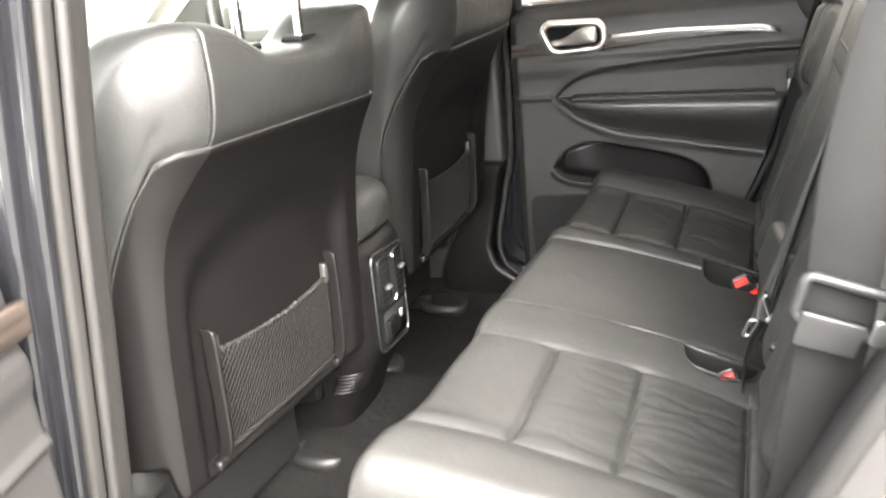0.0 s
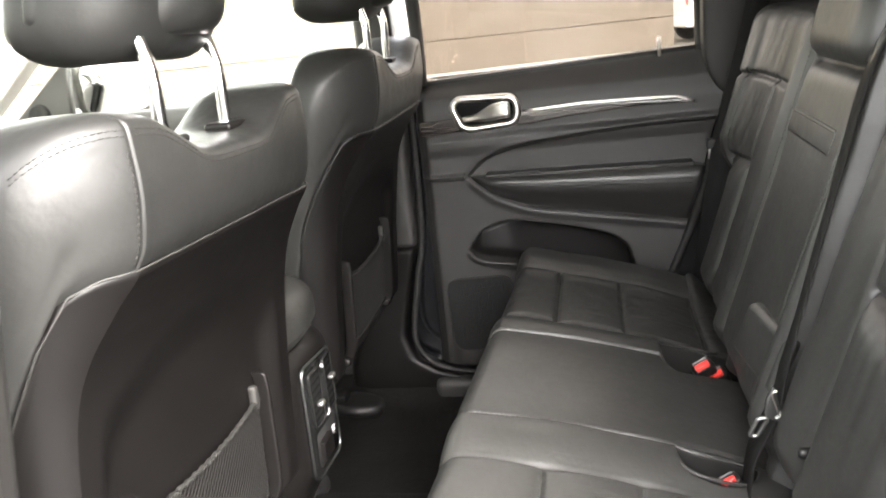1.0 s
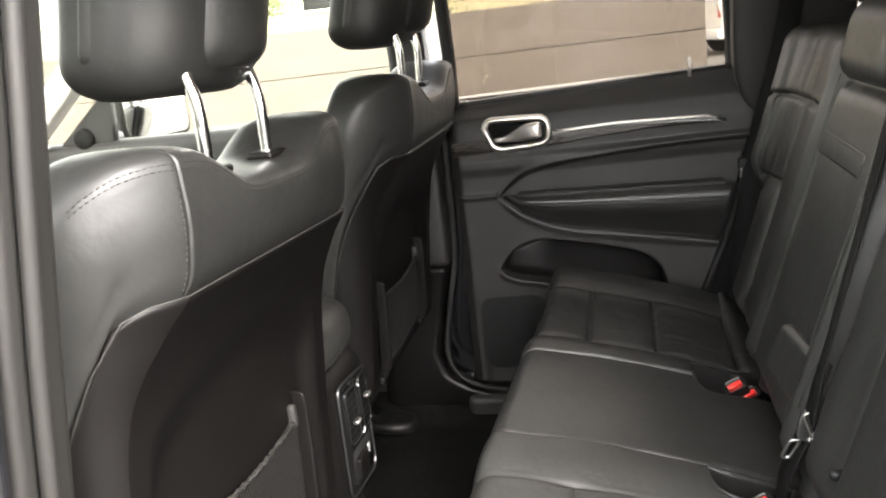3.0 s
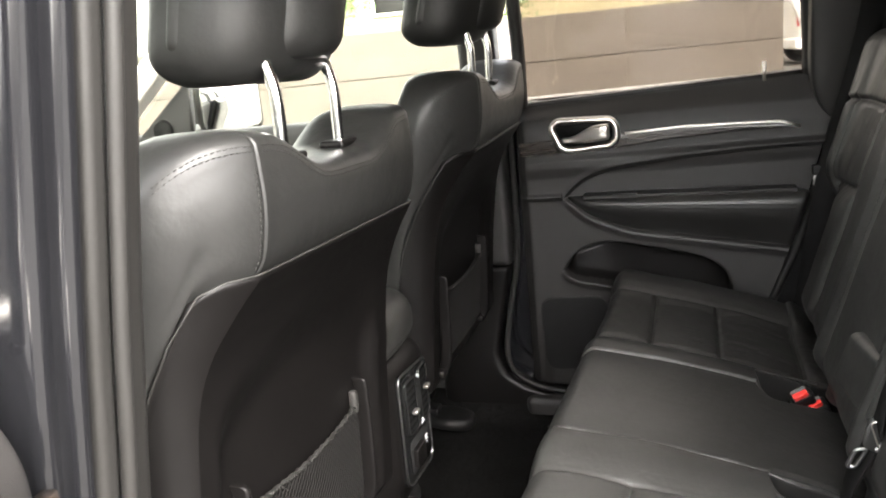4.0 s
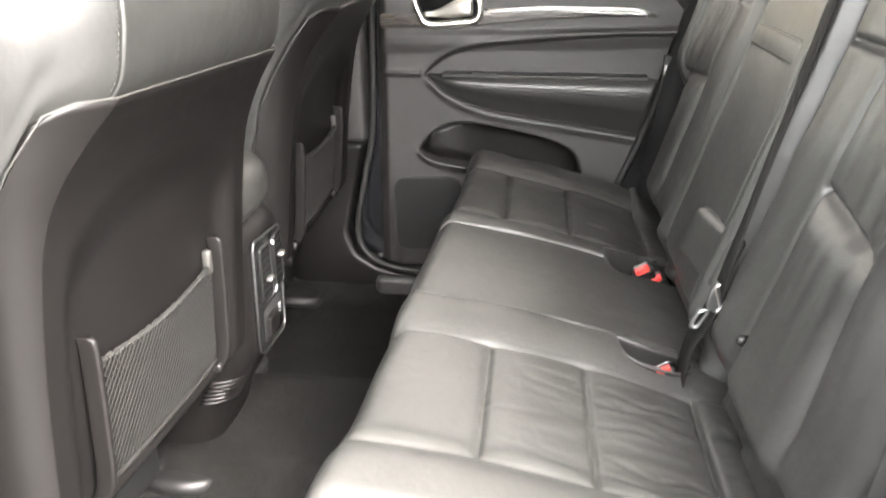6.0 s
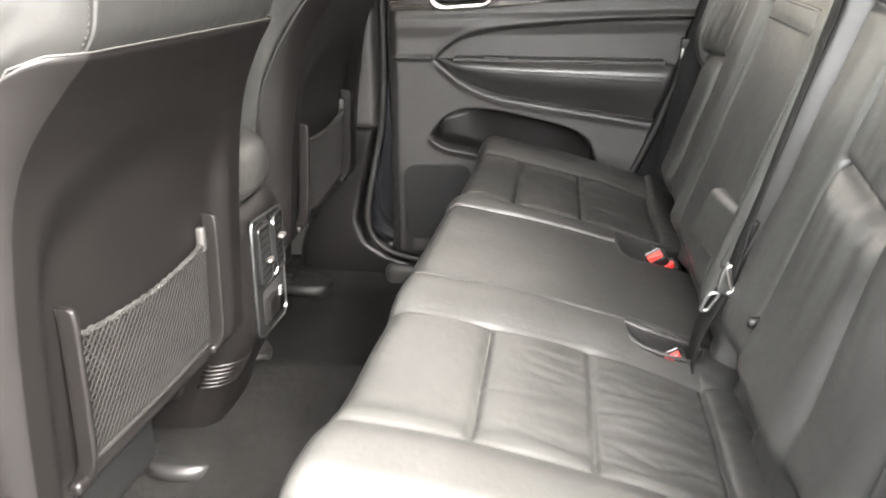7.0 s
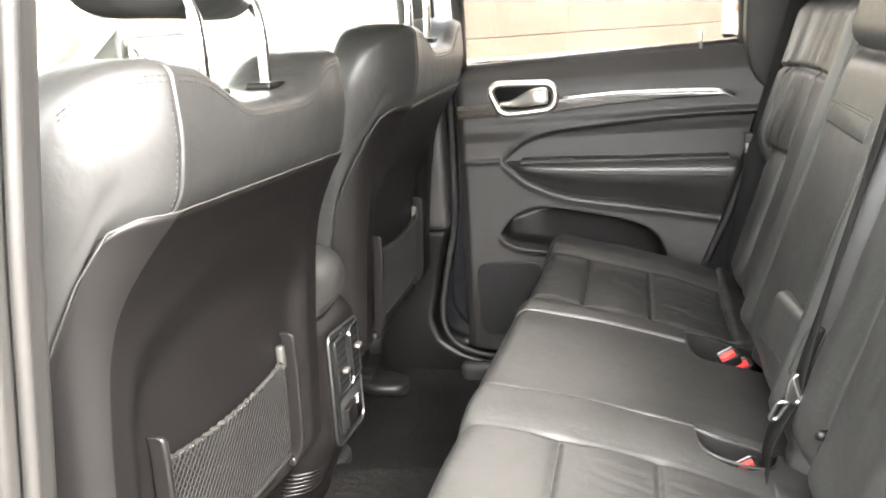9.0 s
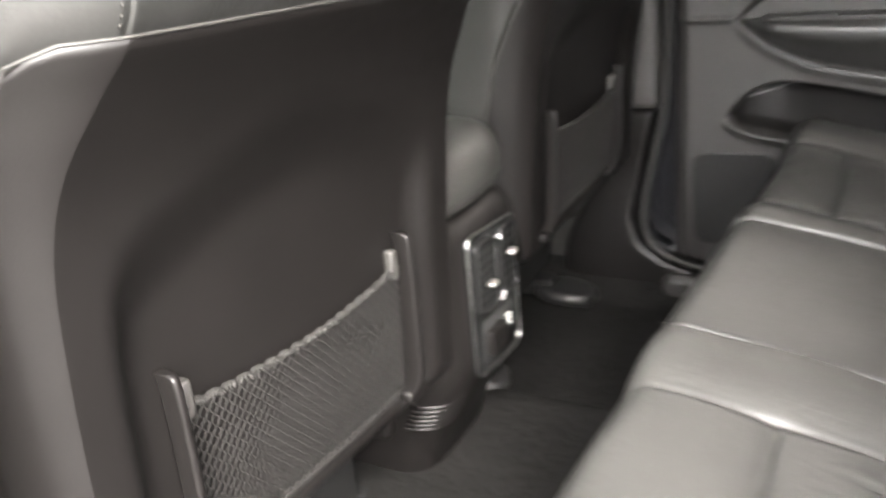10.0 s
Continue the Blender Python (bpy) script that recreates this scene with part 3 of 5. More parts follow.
def build_front_seat():
    seat = thing("front_seat", "black leather front car seat with hard plastic back", "car seat", "front seats")
    skin = build_back(seat)

    def on_leather(s, z):
        """The nearest point of the leather, with the thread's half thickness above it."""
        place, normal, _, _ = skin.find_nearest(leather_point(s, z))
        return place + (normal if normal.dot(place - Vector((-0.05, 0, 1.1))) > 0 else -normal) * 0.0005

    # seams
    for side in (-1, 1):
        line = [on_leather(side * 0.708, 1.152 + 0.005 * i) for i in range(21)]
        part("seam_stitching", stitches(line, 0.0034, 0.0026, 0.0007), THREAD, seat)
    edge = [panel_point(c, border_height(c) + 0.0014, 0.0026) for c in [-0.90 + 1.80 * i / 120 for i in range(121)]]
    part("panel_welt", tube(edge, 0.0010, 6), WELT, seat, "thin raised edge of the back panel")
    for side in (-1, 1):
        for low in (0.0170, 0.0220):
            line = []
            for i in range(41):
                c = side * (0.708 + 0.12 * i / 40)
                line.append(on_leather(c, lerp_table(TOP, abs(seat_rear(c, 1.24)[1])) - low + 0.012 * i / 40))
            part("top_stitching", stitches(line, 0.0036, 0.0024, 0.0006), THREAD, seat)
    for low in (0.0170, 0.0220):
        line = [on_leather(c, lerp_table(TOP, abs(seat_rear(c, 1.24)[1])) - low) for c in [-0.67 + 1.34 * i / 60 for i in range(61)]]
        part("top_stitching", stitches(line, 0.0036, 0.0024, 0.0006), THREAD, seat)
    # pocket rails, net
    for u in (-0.160, 0.160):
        pts = [(-0.010, u, 0.898), (-0.004, u, 0.889), (-0.003, u, 0.84), (-0.004, u, 0.77), (-0.006, u, 0.725), (-0.016, u * 0.985, 0.700)]
        path = smooth_path(pts, 6)

        def bar(v, path=path):
            k = min(len(path) - 1.001, max(0, v.z * (len(path) - 1)))
            i = int(k)
            p = path[i].lerp(path[i + 1], k - i)
            return Vector((p.x + v.x, p.y + v.y, p.z))

        r = part("pocket_rail", rbox((0.011, 0.0042, 0.5), 0.004, (3, 2, 30), bar, (0, 0, 0.5)), SHELL, seat, "black plastic rail that holds the net")
        part("rail_clip", rbox((0.006, 0.006, 0.017), 0.004, (2, 2, 2), None, (-0.010, u + (0.015 if u < 0 else -0.015), 0.866)), PILLAR, r, "grey plastic net clip")
        part("rail_foot", rbox((0.008, 0.016, 0.008), 0.006, (2, 2, 2), None, (-0.014, u + (-0.004 if u < 0 else 0.004), 0.700)), SHELL, r)
    net = bmesh.new()
    net_w, net_top, net_low = 0.152, 0.861, 0.712
    cols, rows = 30, 25

    def net_at(a, b):
        z = net_low + (net_top - net_low) * b - 0.010 * (1 - (2 * a - 1) ** 2) * b
        return Vector((-0.008 + 0.005 * math.sin(math.pi * a) * (0.5 + 0.5 * b) - 0.006 * (1 - b), -net_w + 2 * net_w * a, z))

    for c in range(cols):
        for s in (0, 1):
            pts = []
            for k in range(rows + 1):
                pts.append(net_at((c + (0.5 if k % 2 else float(s))) / cols, k / rows))
            tube(pts, 0.0011, 3, bm=net)
    part("pocket_net", net, CORD, seat, "black stretch net pocket")
    hem = [net_at(i / 72, 1.0) + Vector((0.0012 * math.sin(i * 1.6), 0, 0.0016 * math.cos(i * 1.6))) for i in range(73)]
    part("net_hem", tube(hem, 0.0034, 6), HEM, seat, "thick elastic top hem")
    part("net_hem", tube([net_at(i / 20, 0.0) for i in range(21)], 0.003, 6), CORD, seat)
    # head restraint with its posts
    rest = part("headrest", rbox((0.058, 0.128, 0.118), 0.045, (4, 14, 10), lambda v: Vector((v.x + 0.22 * (v.z - 1.34) - 0.05 * (v.y / 0.128) ** 2, v.y * (1 - 0.12 * sm(1.44, 1.56, v.z)), v.z)), (0.010, 0, 1.442)), LEATHER_FRONT_DIM, seat, "black leather headrest")
    part("headrest_back", rbox((0.055, 0.134, 0.088), 0.026, (9, 14, 10), lambda v: Vector((v.x + 0.22 * (v.z - 1.34) - 0.02 * (v.y / 0.1) ** 2, v.y * (1 - 0.12 * sm(1.37, 1.34, v.z)) * (1 - 0.50 * sm(-0.012, 0.090, v.x)), v.z)), (0.035, 0, 1.435)), LEATHER_FRONT_DIM, rest)
    for u in (-0.070, 0.070):
        part("headrest_post", tube(smooth_path([(0.050, u, 1.225), (0.050, u, 1.26), (0.050, u, 1.30), (0.048, u, 1.322), (0.040, u, 1.35), (0.028, u, 1.40)], 5), 0.0072, 14), CHROME, rest, "chrome headrest post")
        part("post_collar", rbox((0.017, 0.025, 0.005), 0.0045, (3, 4, 2), None, (0.050, u, 1.2445)), SHELL, seat, "black plastic post collar")
    # cushion, side shield and runners
    def base(v):
        v = v.copy()
        v.z += 0.02 * sm(-0.2, -0.5, v.x)
        return v

    part("cushion", rbox((0.235, 0.262, 0.060), 0.045, (8, 10, 4), base, (-0.318, 0, 0.710)), LEATHER_FRONT_DIM, seat, "leather seat cushion")
    part("seat_base", rbox((0.18, 0.215, 0.10), 0.02, (4, 4, 3), None, (-0.33, 0, 0.565)), DARK, seat, "dark seat frame under the cushion")
    for u in (-0.262, 0.262):
        part("side_shield", rbox((0.14, 0.012, 0.050), 0.012, (6, 2, 4), lambda v: Vector((v.x, v.y, v.z - 0.02 * sm(-0.05, -0.2, v.x))), (-0.25, u * 0.93, 0.62)), SHELL, seat, "dark plastic side shield")
    for u in (-0.225, 0.225):
        rn = part("seat_runner", rbox((0.19, 0.022, 0.022), 0.006, (2, 2, 2), None, (-0.34, u, 0.408 + 0.055 * (u > 0))), DARK, seat, "black steel seat runner")
        part("runner_cover", rbox((0.066, 0.050, 0.015), 0.0145, (6, 6, 4), lambda v, u=u: Vector((v.x, u + (v.y - u) * math.sqrt(max(0.08, 1 - ((v.x + 0.125) / 0.069) ** 2)), v.z - 0.006 * sm(-0.03, 0.05, v.x + 0.10))), (-0.125, u, 0.400 + 0.06 * (u > 0))), BUCKLE, rn, "black plastic runner end cover")
    return seat


# the driver's seat is turned and leans a little
SEAT_SET = Matrix.Translation((0, 0, 1.14)) @ Matrix.Rotation(radians(-2.0), 4, "Z") @ Matrix.Rotation(radians(-2.2), 4, "X") @ Matrix.Translation((0, 0, -1.14))
driver = build_front_seat()
driver.matrix_world = pose(0.0, -0.357, -0.006) @ SEAT_SET
passenger = copy_thing(driver, pose(0.022, 0.378, 0.010) @ Matrix.Translation((0, 0, 1.2)) @ Matrix.Rotation(radians(2.5), 4, "Y") @ Matrix.Translation((0, 0, -1.2)) @ Matrix.Diagonal((1, -1, 1, 1)))

# ---- centre console ----
console = thing("centre_console", "dark plastic centre console with rear air vents", "car console")
CY = -0.010


def console_shape(v):
    v = v.copy()
    t = sm(0.66, 0.46, v.z)
    if v.x > -0.3:
        v.x -= 0.075 * t * sm(-0.3, 0.0, v.x) + 0.02 * sm(0.80, 0.88, v.z) * sm(-0.2, 0, v.x)
    v.y = CY + (v.y - CY) * (1 - 0.16 * t)
    v.x -= 0.012 * ((v.y - CY) / 0.12) ** 2
    return v


part("console_body", rbox((0.36, 0.122, 0.212), 0.046, (10, 12, 24), console_shape, (-0.355, CY, 0.642)), SHELL, console, "grained dark plastic console body")
part("armrest_lid", rbox((0.18, 0.112, 0.050), 0.044, (8, 8, 4), lambda v: Vector((v.x - 0.015 * ((v.y - CY) / 0.1) ** 2, v.y, v.z + 0.014 * sm(0.0, -0.2, v.x) - 0.005 * ((v.y - CY) / 0.1) ** 2)), (-0.178, CY, 0.888)), LEATHER, console, "padded black leather armrest lid")
for z, reach in ((0.868, 0.0420), (0.861, 0.0392)):
    ring = []
    for side in (-1, 1):
        half = [(-0.30 + 0.02 * i, side * (0.068 + reach)) for i in range(13)]
        half += [(-0.042 + reach * math.sin(q), side * (0.068 + reach * math.cos(q))) for q in [math.pi * i / 16 for i in range(9)]]
        half += [(-0.042 + reach, side * 0.068 * (1 - i / 6)) for i in range(1, 7)]
        ring.append([Vector((a - 0.015 * (b / 0.1) ** 2, CY + b, z + 0.014 * sm(0.0, -0.2, a) - 0.005 * (b / 0.1) ** 2)) for a, b in half])
    for line in ring:
        part("lid_stitching", stitches(line, 0.0034, 0.0022, 0.0008), HEM, console, "double seam of grey thread")
PX = 0.004


def on_panel(a, b, d):
    return (PX + d - 0.012 * (a / 0.12) ** 2, CY + a, b)


bez_out = rounded([(-0.070, 0.628), (0.062, 0.622), (0.070, 0.812), (-0.066, 0.826)], 0.018)
bezel = part("vent_panel", plate(bez_out, 0.006, on_panel, 0.002), GLOSSBLACK, console, "black rear vent panel")
part("chrome_bezel", tube([on_panel(a, b, 0.006) for a, b in bez_out], 0.0018, 6, True), STEEL, bezel, "thin metal rim")
for k, a0 in enumerate((-0.054, 0.010)):
    vent = part("air_vent", plate(rounded([(a0, 0.716), (a0 + 0.046, 0.714), (a0 + 0.046, 0.808), (a0, 0.810)], 0.008), 0.003, lambda a, b, d: on_panel(a, b, d + 0.006), 0.001), DARK, console, "adjustable air vent")
    part("vent_rim", tube([on_panel(a, b, 0.0105) for a, b in rounded([(a0, 0.716), (a0 + 0.046, 0.714), (a0 + 0.046, 0.808), (a0, 0.810)], 0.008)], 0.0026, 6, True), GLOSSBLACK, vent, "raised gloss black vent rim")
    for i in range(7):
        part("vent_slat", rbox((0.005, 0.020, 0.0011), 0.001, (1, 1, 1), lambda v: Vector((v.x, v.y, v.z + 0.4 * (v.x - PX - 0.008))), (PX + 0.0075, CY + a0 + 0.023, 0.727 + 0.0125 * i)), GLOSSBLACK, vent)
    part("vent_knob", rbox((0.005, 0.0085, 0.0035), 0.003, (2, 2, 2), None, (PX + 0.015, CY + a0 + 0.024, (0.752, 0.770)[k])), NICKEL, vent, "satin silver vent slider")
wheel = part("vent_wheel", tube([on_panel(-0.001, 0.735 + 0.009 * i, 0.008 + 0.003 * math.sin(math.pi * i / 6)) for i in range(7)], 0.0040, 8), GLOSSBLACK, console, "thumb wheel between the vents")
for b, s in ((0.800, 1), (0.722, -1)):
    arc = [on_panel(-0.0005 + 0.006 * math.cos(t), b + 0.006 * s * math.sin(t), 0.0125) for t in [math.pi * i / 8 - 0.4 for i in range(8)]]
    part("vent_mark", tube(arc, 0.0009, 5), PRINT, console, "small white printed vent mark")
sock = part("socket_cover", rbox((0.007, 0.022, 0.017), 0.003, (2, 2, 2), None, (PX + 0.008, CY - 0.020, 0.668)), SHELL, console, "flap of a power outlet")
part("socket_recess", plate(rounded([(-0.050, 0.640), (0.052, 0.636), (0.054, 0.700), (-0.048, 0.703)], 0.012), 0.001, lambda a, b, d: on_panel(a, b, d + 0.0065), 0), DARK, console)
for i in range(3):
    part("socket_print", rbox((0.0006, 0.007 - 0.0015 * i, 0.0014), 0.0005, (1, 1, 1), None, (PX + 0.0095, CY + 0.020, 0.683 - 0.006 * i)), PRINT, console, "white printed bars")
for i in range(6):
    z = 0.560 + 0.0085 * i
    rib = [console_shape(Vector((0.003 - 0.045 * (1 - math.cos(t)) , CY - 0.074 - 0.047 * math.sin(t), z))) for t in [-0.5 + 0.19 * k for k in range(12)]]
    part("console_rib", tube(rib, 0.0036, 6), SHELL, console, "moulded rib at the foot of the console")

# ---- rear bench ----
def bench_z(x):
    """Height of the bench's top along its depth."""
    d = max(0.0, x - 0.28)
    return 0.797 - 0.11 * d - 0.33 * d * d


SEAMS = (0.385, 0.510, 0.652)


# creases in the leather: place along and across, half length, slant, depth
_rng = random.Random(11)
CREASES = [(a + _rng.uniform(-0.012, 0.012), _rng.uniform(0.29, 0.48), _rng.uniform(0.018, 0.05), _rng.uniform(-0.30, 0.30), _rng.uniform(0.0012, 0.0030)) for a in (0.43, 0.46, 0.47, 0.48, 0.49, 0.47, 0.53, 0.54, 0.55, 0.55, 0.56, 0.56, 0.57, 0.58, 0.58, 0.59, 0.60, 0.61, 0.62, 0.63, 0.54, 0.55)]


def outer_top(x, y, worn=1.0, near=True):
    """Top of an outer seat cushion; y is the distance from the car's middle."""
    z = bench_z(x)
    roll = min(1.0, max(0.0, (y - 0.160) / 0.088))
    z -= 0.020 * roll * roll * (1 - sm(0.46, 0.55, y) * sm(0.70, 0.66, x)) - 0.002 * math.sin(math.pi * roll)
    z += 0.008 * sm(0.505, 0.585, y) * sm(0.68, 0.60, y)
    for g, k in ((0.248, 0.0030), (0.512, 0.0028)):
        z -= k * math.exp(-((y - g) / 0.0050) ** 2) * sm(0.67, 0.65, x)
    if 0.235 < y < 0.515:
        for g in SEAMS:
            z -= 0.0055 * math.exp(-((x - g) / 0.0036) ** 2) * sm(0.248, 0.264, y) * sm(0.514, 0.500, y)
        for a, b in zip((0.26,) + SEAMS, SEAMS):
            if a < x < b:
                z += 0.008 * math.sin(math.pi * (x - a) / (b - a)) ** 0.7 * sm(0.236, 0.262, y) * sm(0.514, 0.490, y)
    for cx, cy, run, way, k in CREASES:
        z -= worn * k * math.exp(-((y - cy - way * (x - cx) - 0.003 * math.sin(70 * x + 40 * cy)) / 0.0030) ** 2) * math.exp(-((x - cx) / run) ** 4)
    z += worn * 0.0020 * noise.noise((x * 9, y * 55 + 8 * x, 6.0)) * sm(0.41, 0.47, x) * sm(0.25, 0.30, y) * sm(0.50, 0.45, y)
    z += 0.0035 * noise.noise((x * 11, y * 11, 2.0))
    z += 0.016 * math.sqrt(max(0.0, 1 - ((x - 0.694) / 0.040) ** 2)) * sm(0.215, 0.262, y)
    return z - 0.060 * well(x, y, near)


# the buckle wells: inner and outer edge along their depth, from the car's middle
NEAR_IN = [(0.557, 0.156), (0.575, 0.162), (0.60, 0.164), (0.65, 0.159), (0.70, 0.157)]
NEAR_OUT = [(0.557, 0.158), (0.559, 0.176), (0.5625, 0.194), (0.570, 0.208), (0.585, 0.2165), (0.61, 0.2175), (0.635, 0.212), (0.650, 0.203), (0.660, 0.190), (0.667, 0.170), (0.669, 0.160)]
FAR_IN = [(0.562, 0.196), (0.5645, 0.170), (0.567, 0.132), (0.572, 0.110), (0.582, 0.095), (0.594, 0.091), (0.611, 0.094), (0.64, 0.104), (0.70, 0.128), (0.74, 0.140)]
FAR_OUT = [(0.562, 0.198), (0.574, 0.203), (0.613, 0.211), (0.66, 0.219), (0.70, 0.232), (0.74, 0.240)]
NEAR_IN, NEAR_OUT, FAR_IN, FAR_OUT = (smooth_table(t) for t in (NEAR_IN, NEAR_OUT, FAR_IN, FAR_OUT))


def aside(table, x, y):
    """Distance of y from a curve, taken square to the curve."""
    at, on = lerp_table(table, x), lerp_table(table, x + 0.002)
    return (y - at) / math.hypot(1.0, (on - at) / 0.002)


def well(x, y, near):
    """Depth of a buckle well, 0 to 1; y from the car's middle."""
    a, b = (NEAR_IN, NEAR_OUT) if near else (FAR_IN, FAR_OUT)
    if not a[0][0] < x < b[-1][0]:
        return 0.0
    return sm(0.0, 0.009, aside(a, x, y)) * sm(0.0, 0.009, -aside(b, x, y))


def well_rim(top, near):
    """The piped edge of a well."""
    a, b = (NEAR_IN, NEAR_OUT) if near else (FAR_IN, FAR_OUT)
    side = -1 if near else 1
    pts = [(x, y) for x, y in reversed(a) if x < 0.67] + [(x, y) for x, y in b if x < 0.67]
    return [Vector((x, side * y, top(x) + 0.0005)) for x, y in pts]


def shade_well(ob, depth):
    """Darkens the faces inside a buckle well, painting in the shade there."""
    ob.data.materials.append(WELL_SHADE)
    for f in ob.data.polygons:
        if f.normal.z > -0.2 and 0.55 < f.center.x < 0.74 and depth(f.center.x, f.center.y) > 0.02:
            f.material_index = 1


def cushion_mesh(y0, y1, top, xs, ys, front=0.258, back=0.74, low=0.47, rims=(0.007, 0.035)):
    """A closed cushion: a top sheet with rounded rims, and walls down to low."""
    bm = bmesh.new()
    rim = 0.03

    def at(x, y):
        e = 0.0
        for d, r in ((y - y0, rims[0]), (y1 - y, rims[1]), (back - x, rim)):
            d = max(0.0, d)
            if d < r:
                e = max(e, r * (1 - math.sqrt(max(0, 1 - ((r - d) / r) ** 2))))
        d = max(0.0, min(0.036, x - front))
        return top(x, y) - e - 0.040 * (1 - math.sqrt(max(0.0, 1 - ((0.036 - d) / 0.036) ** 2)))

    rows = [[bm.verts.new((x, y, at(x, y))) for y in ys] for x in xs]
    add_grid(bm, rows)
    border = rows[0] + [r[-1] for r in rows[1:-1]] + rows[-1][::-1] + [r[0] for r in rows[1:-1]][::-1]
    steps = [border]
    for k, (sink, inset) in enumerate(((0.05, -0.004), (0.14, 0.0), (0.24, 0.012))):
        ring = []
        for v in border:
            cx = (front + back) / 2
            p = v.co.copy()
            p.x += inset * (1 if p.x < cx else -1)
            p.z = max(low, p.z - sink)
            ring.append(bm.verts.new(p))
        steps.append(ring)
    n = len(border)
    for a, b in zip(steps, steps[1:]):
        for i in range(n):
            bm.faces.new((a[i], a[(i + 1) % n], b[(i + 1) % n], b[i]))
    bm.faces.new(steps[-1])
    return bm


RIMS = [0.0, 0.0006, 0.002, 0.004, 0.007, 0.011, 0.016, 0.022, 0.03]
bench = thing("rear_bench", "black leather rear bench seat with pleated outer seats and split backrest", "car seat")
xs = sorted(set(spread(0.258, 0.74, 0.007, SEAMS + (0.56, 0.575, 0.59, 0.66)) + spread(0.556, 0.70, 0.0018) + [0.258 + r for r in RIMS] + [0.74 - r for r in RIMS]))
ys = sorted(set(spread(0.152, 0.635, 0.0045, (0.248, 0.512)) + spread(0.154, 0.244, 0.0018) + [0.152 + r for r in RIMS] + [0.635 - r for r in RIMS]))
for s in (-1, 1):
    bm = cushion_mesh(0.152, 0.635, lambda x, y, s=s: outer_top(x, y, 1.0 if s < 0 else 0.4, s < 0), xs, ys)
    for v in bm.verts:
        v.co.y *= s
        v.co.x += 0.055 * v.co.y * sm(0.40, 0.28, v.co.x)
    shade_well(part("outer_cushion", bm, LEATHER_WORN, bench, "creased black leather outer seat cushion"), lambda x, y, s=s: well(x, abs(y), s < 0))
    part("well_piping", tube(well_rim(lambda x: bench_z(x) - 0.003, s < 0), 0.0024, 8), LEATHER, bench, "leather piping round the buckle well")
    line = [(x, s * 0.159, outer_top(x, 0.182) - 0.0035) for x in spread(0.262, 0.55, 0.01)]
    part("cushion_stitching", stitches(line, 0.004, 0.003, 0.0006, (0, 0, 0.002)), THREAD, bench)


def middle_well(x, y):
    return well(x, abs(y), y < 0)


def middle_top(x, y):
    return -0.060 * middle_well(x, y) + bench_z(x) + 0.002 * noise.noise((x * 9, y * 9, 5)) - 0.004 * (y / 0.15) ** 4 - 0.010 * sm(0.134, 0.152, -y) * sm(0.558, 0.585, x)


xs2 = sorted(set(spread(0.260, 0.556, 0.007) + spread(0.556, 0.74, 0.0018) + [0.260 + r for r in RIMS] + [0.74 - r for r in RIMS]))
ys2 = sorted(set(spread(-0.1505, 0.1505, 0.0018) + [-0.1505 + r for r in RIMS[::2]] + [0.1505 - r for r in RIMS[::2]]))
mid_bm = cushion_mesh(-0.1505, 0.1505, middle_top, xs2, ys2, 0.260, rims=(0.006, 0.006))
for v in mid_bm.verts:
    v.co.x += 0.055 * v.co.y * sm(0.40, 0.28, v.co.x)
shade_well(part("middle_cushion", mid_bm, LEATHER, bench, "smooth black leather middle seat cushion"), middle_well)


def back_x(z):
    return 0.67 + 0.30 * (z - 0.80)


def back_mesh(y0, y1, z0, z1, relief, ys, zs, thick=0.13, r=0.03):
    """A backrest: front sheet along the slanted back plane, with rounded rims and a flat rear."""
    bm = bmesh.new()

    def at(y, z):
        e = 0.0
        for d in (y - y0, y1 - y, z - z0, z1 - z):
            d = max(0.0, d)
            if d < r:
                e = max(e, 1 - math.sqrt(max(0, 1 - ((r - d) / r) ** 2)))
        return Vector((back_x(z) - relief(y, z) + e * r, y, z))

    rows = [[bm.verts.new(at(y, z)) for y in ys] for z in zs]
    add_grid(bm, rows)
    border = rows[0] + [q[-1] for q in rows[1:-1]] + rows[-1][::-1] + [q[0] for q in rows[1:-1]][::-1]
    ring = [bm.verts.new(v.co + Vector((thick, 0, 0))) for v in border]
    n = len(border)
    for i in range(n):
        bm.faces.new((border[i], border[(i + 1) % n], ring[(i + 1) % n], ring[i]))
    bm.faces.new(ring)
    return bm


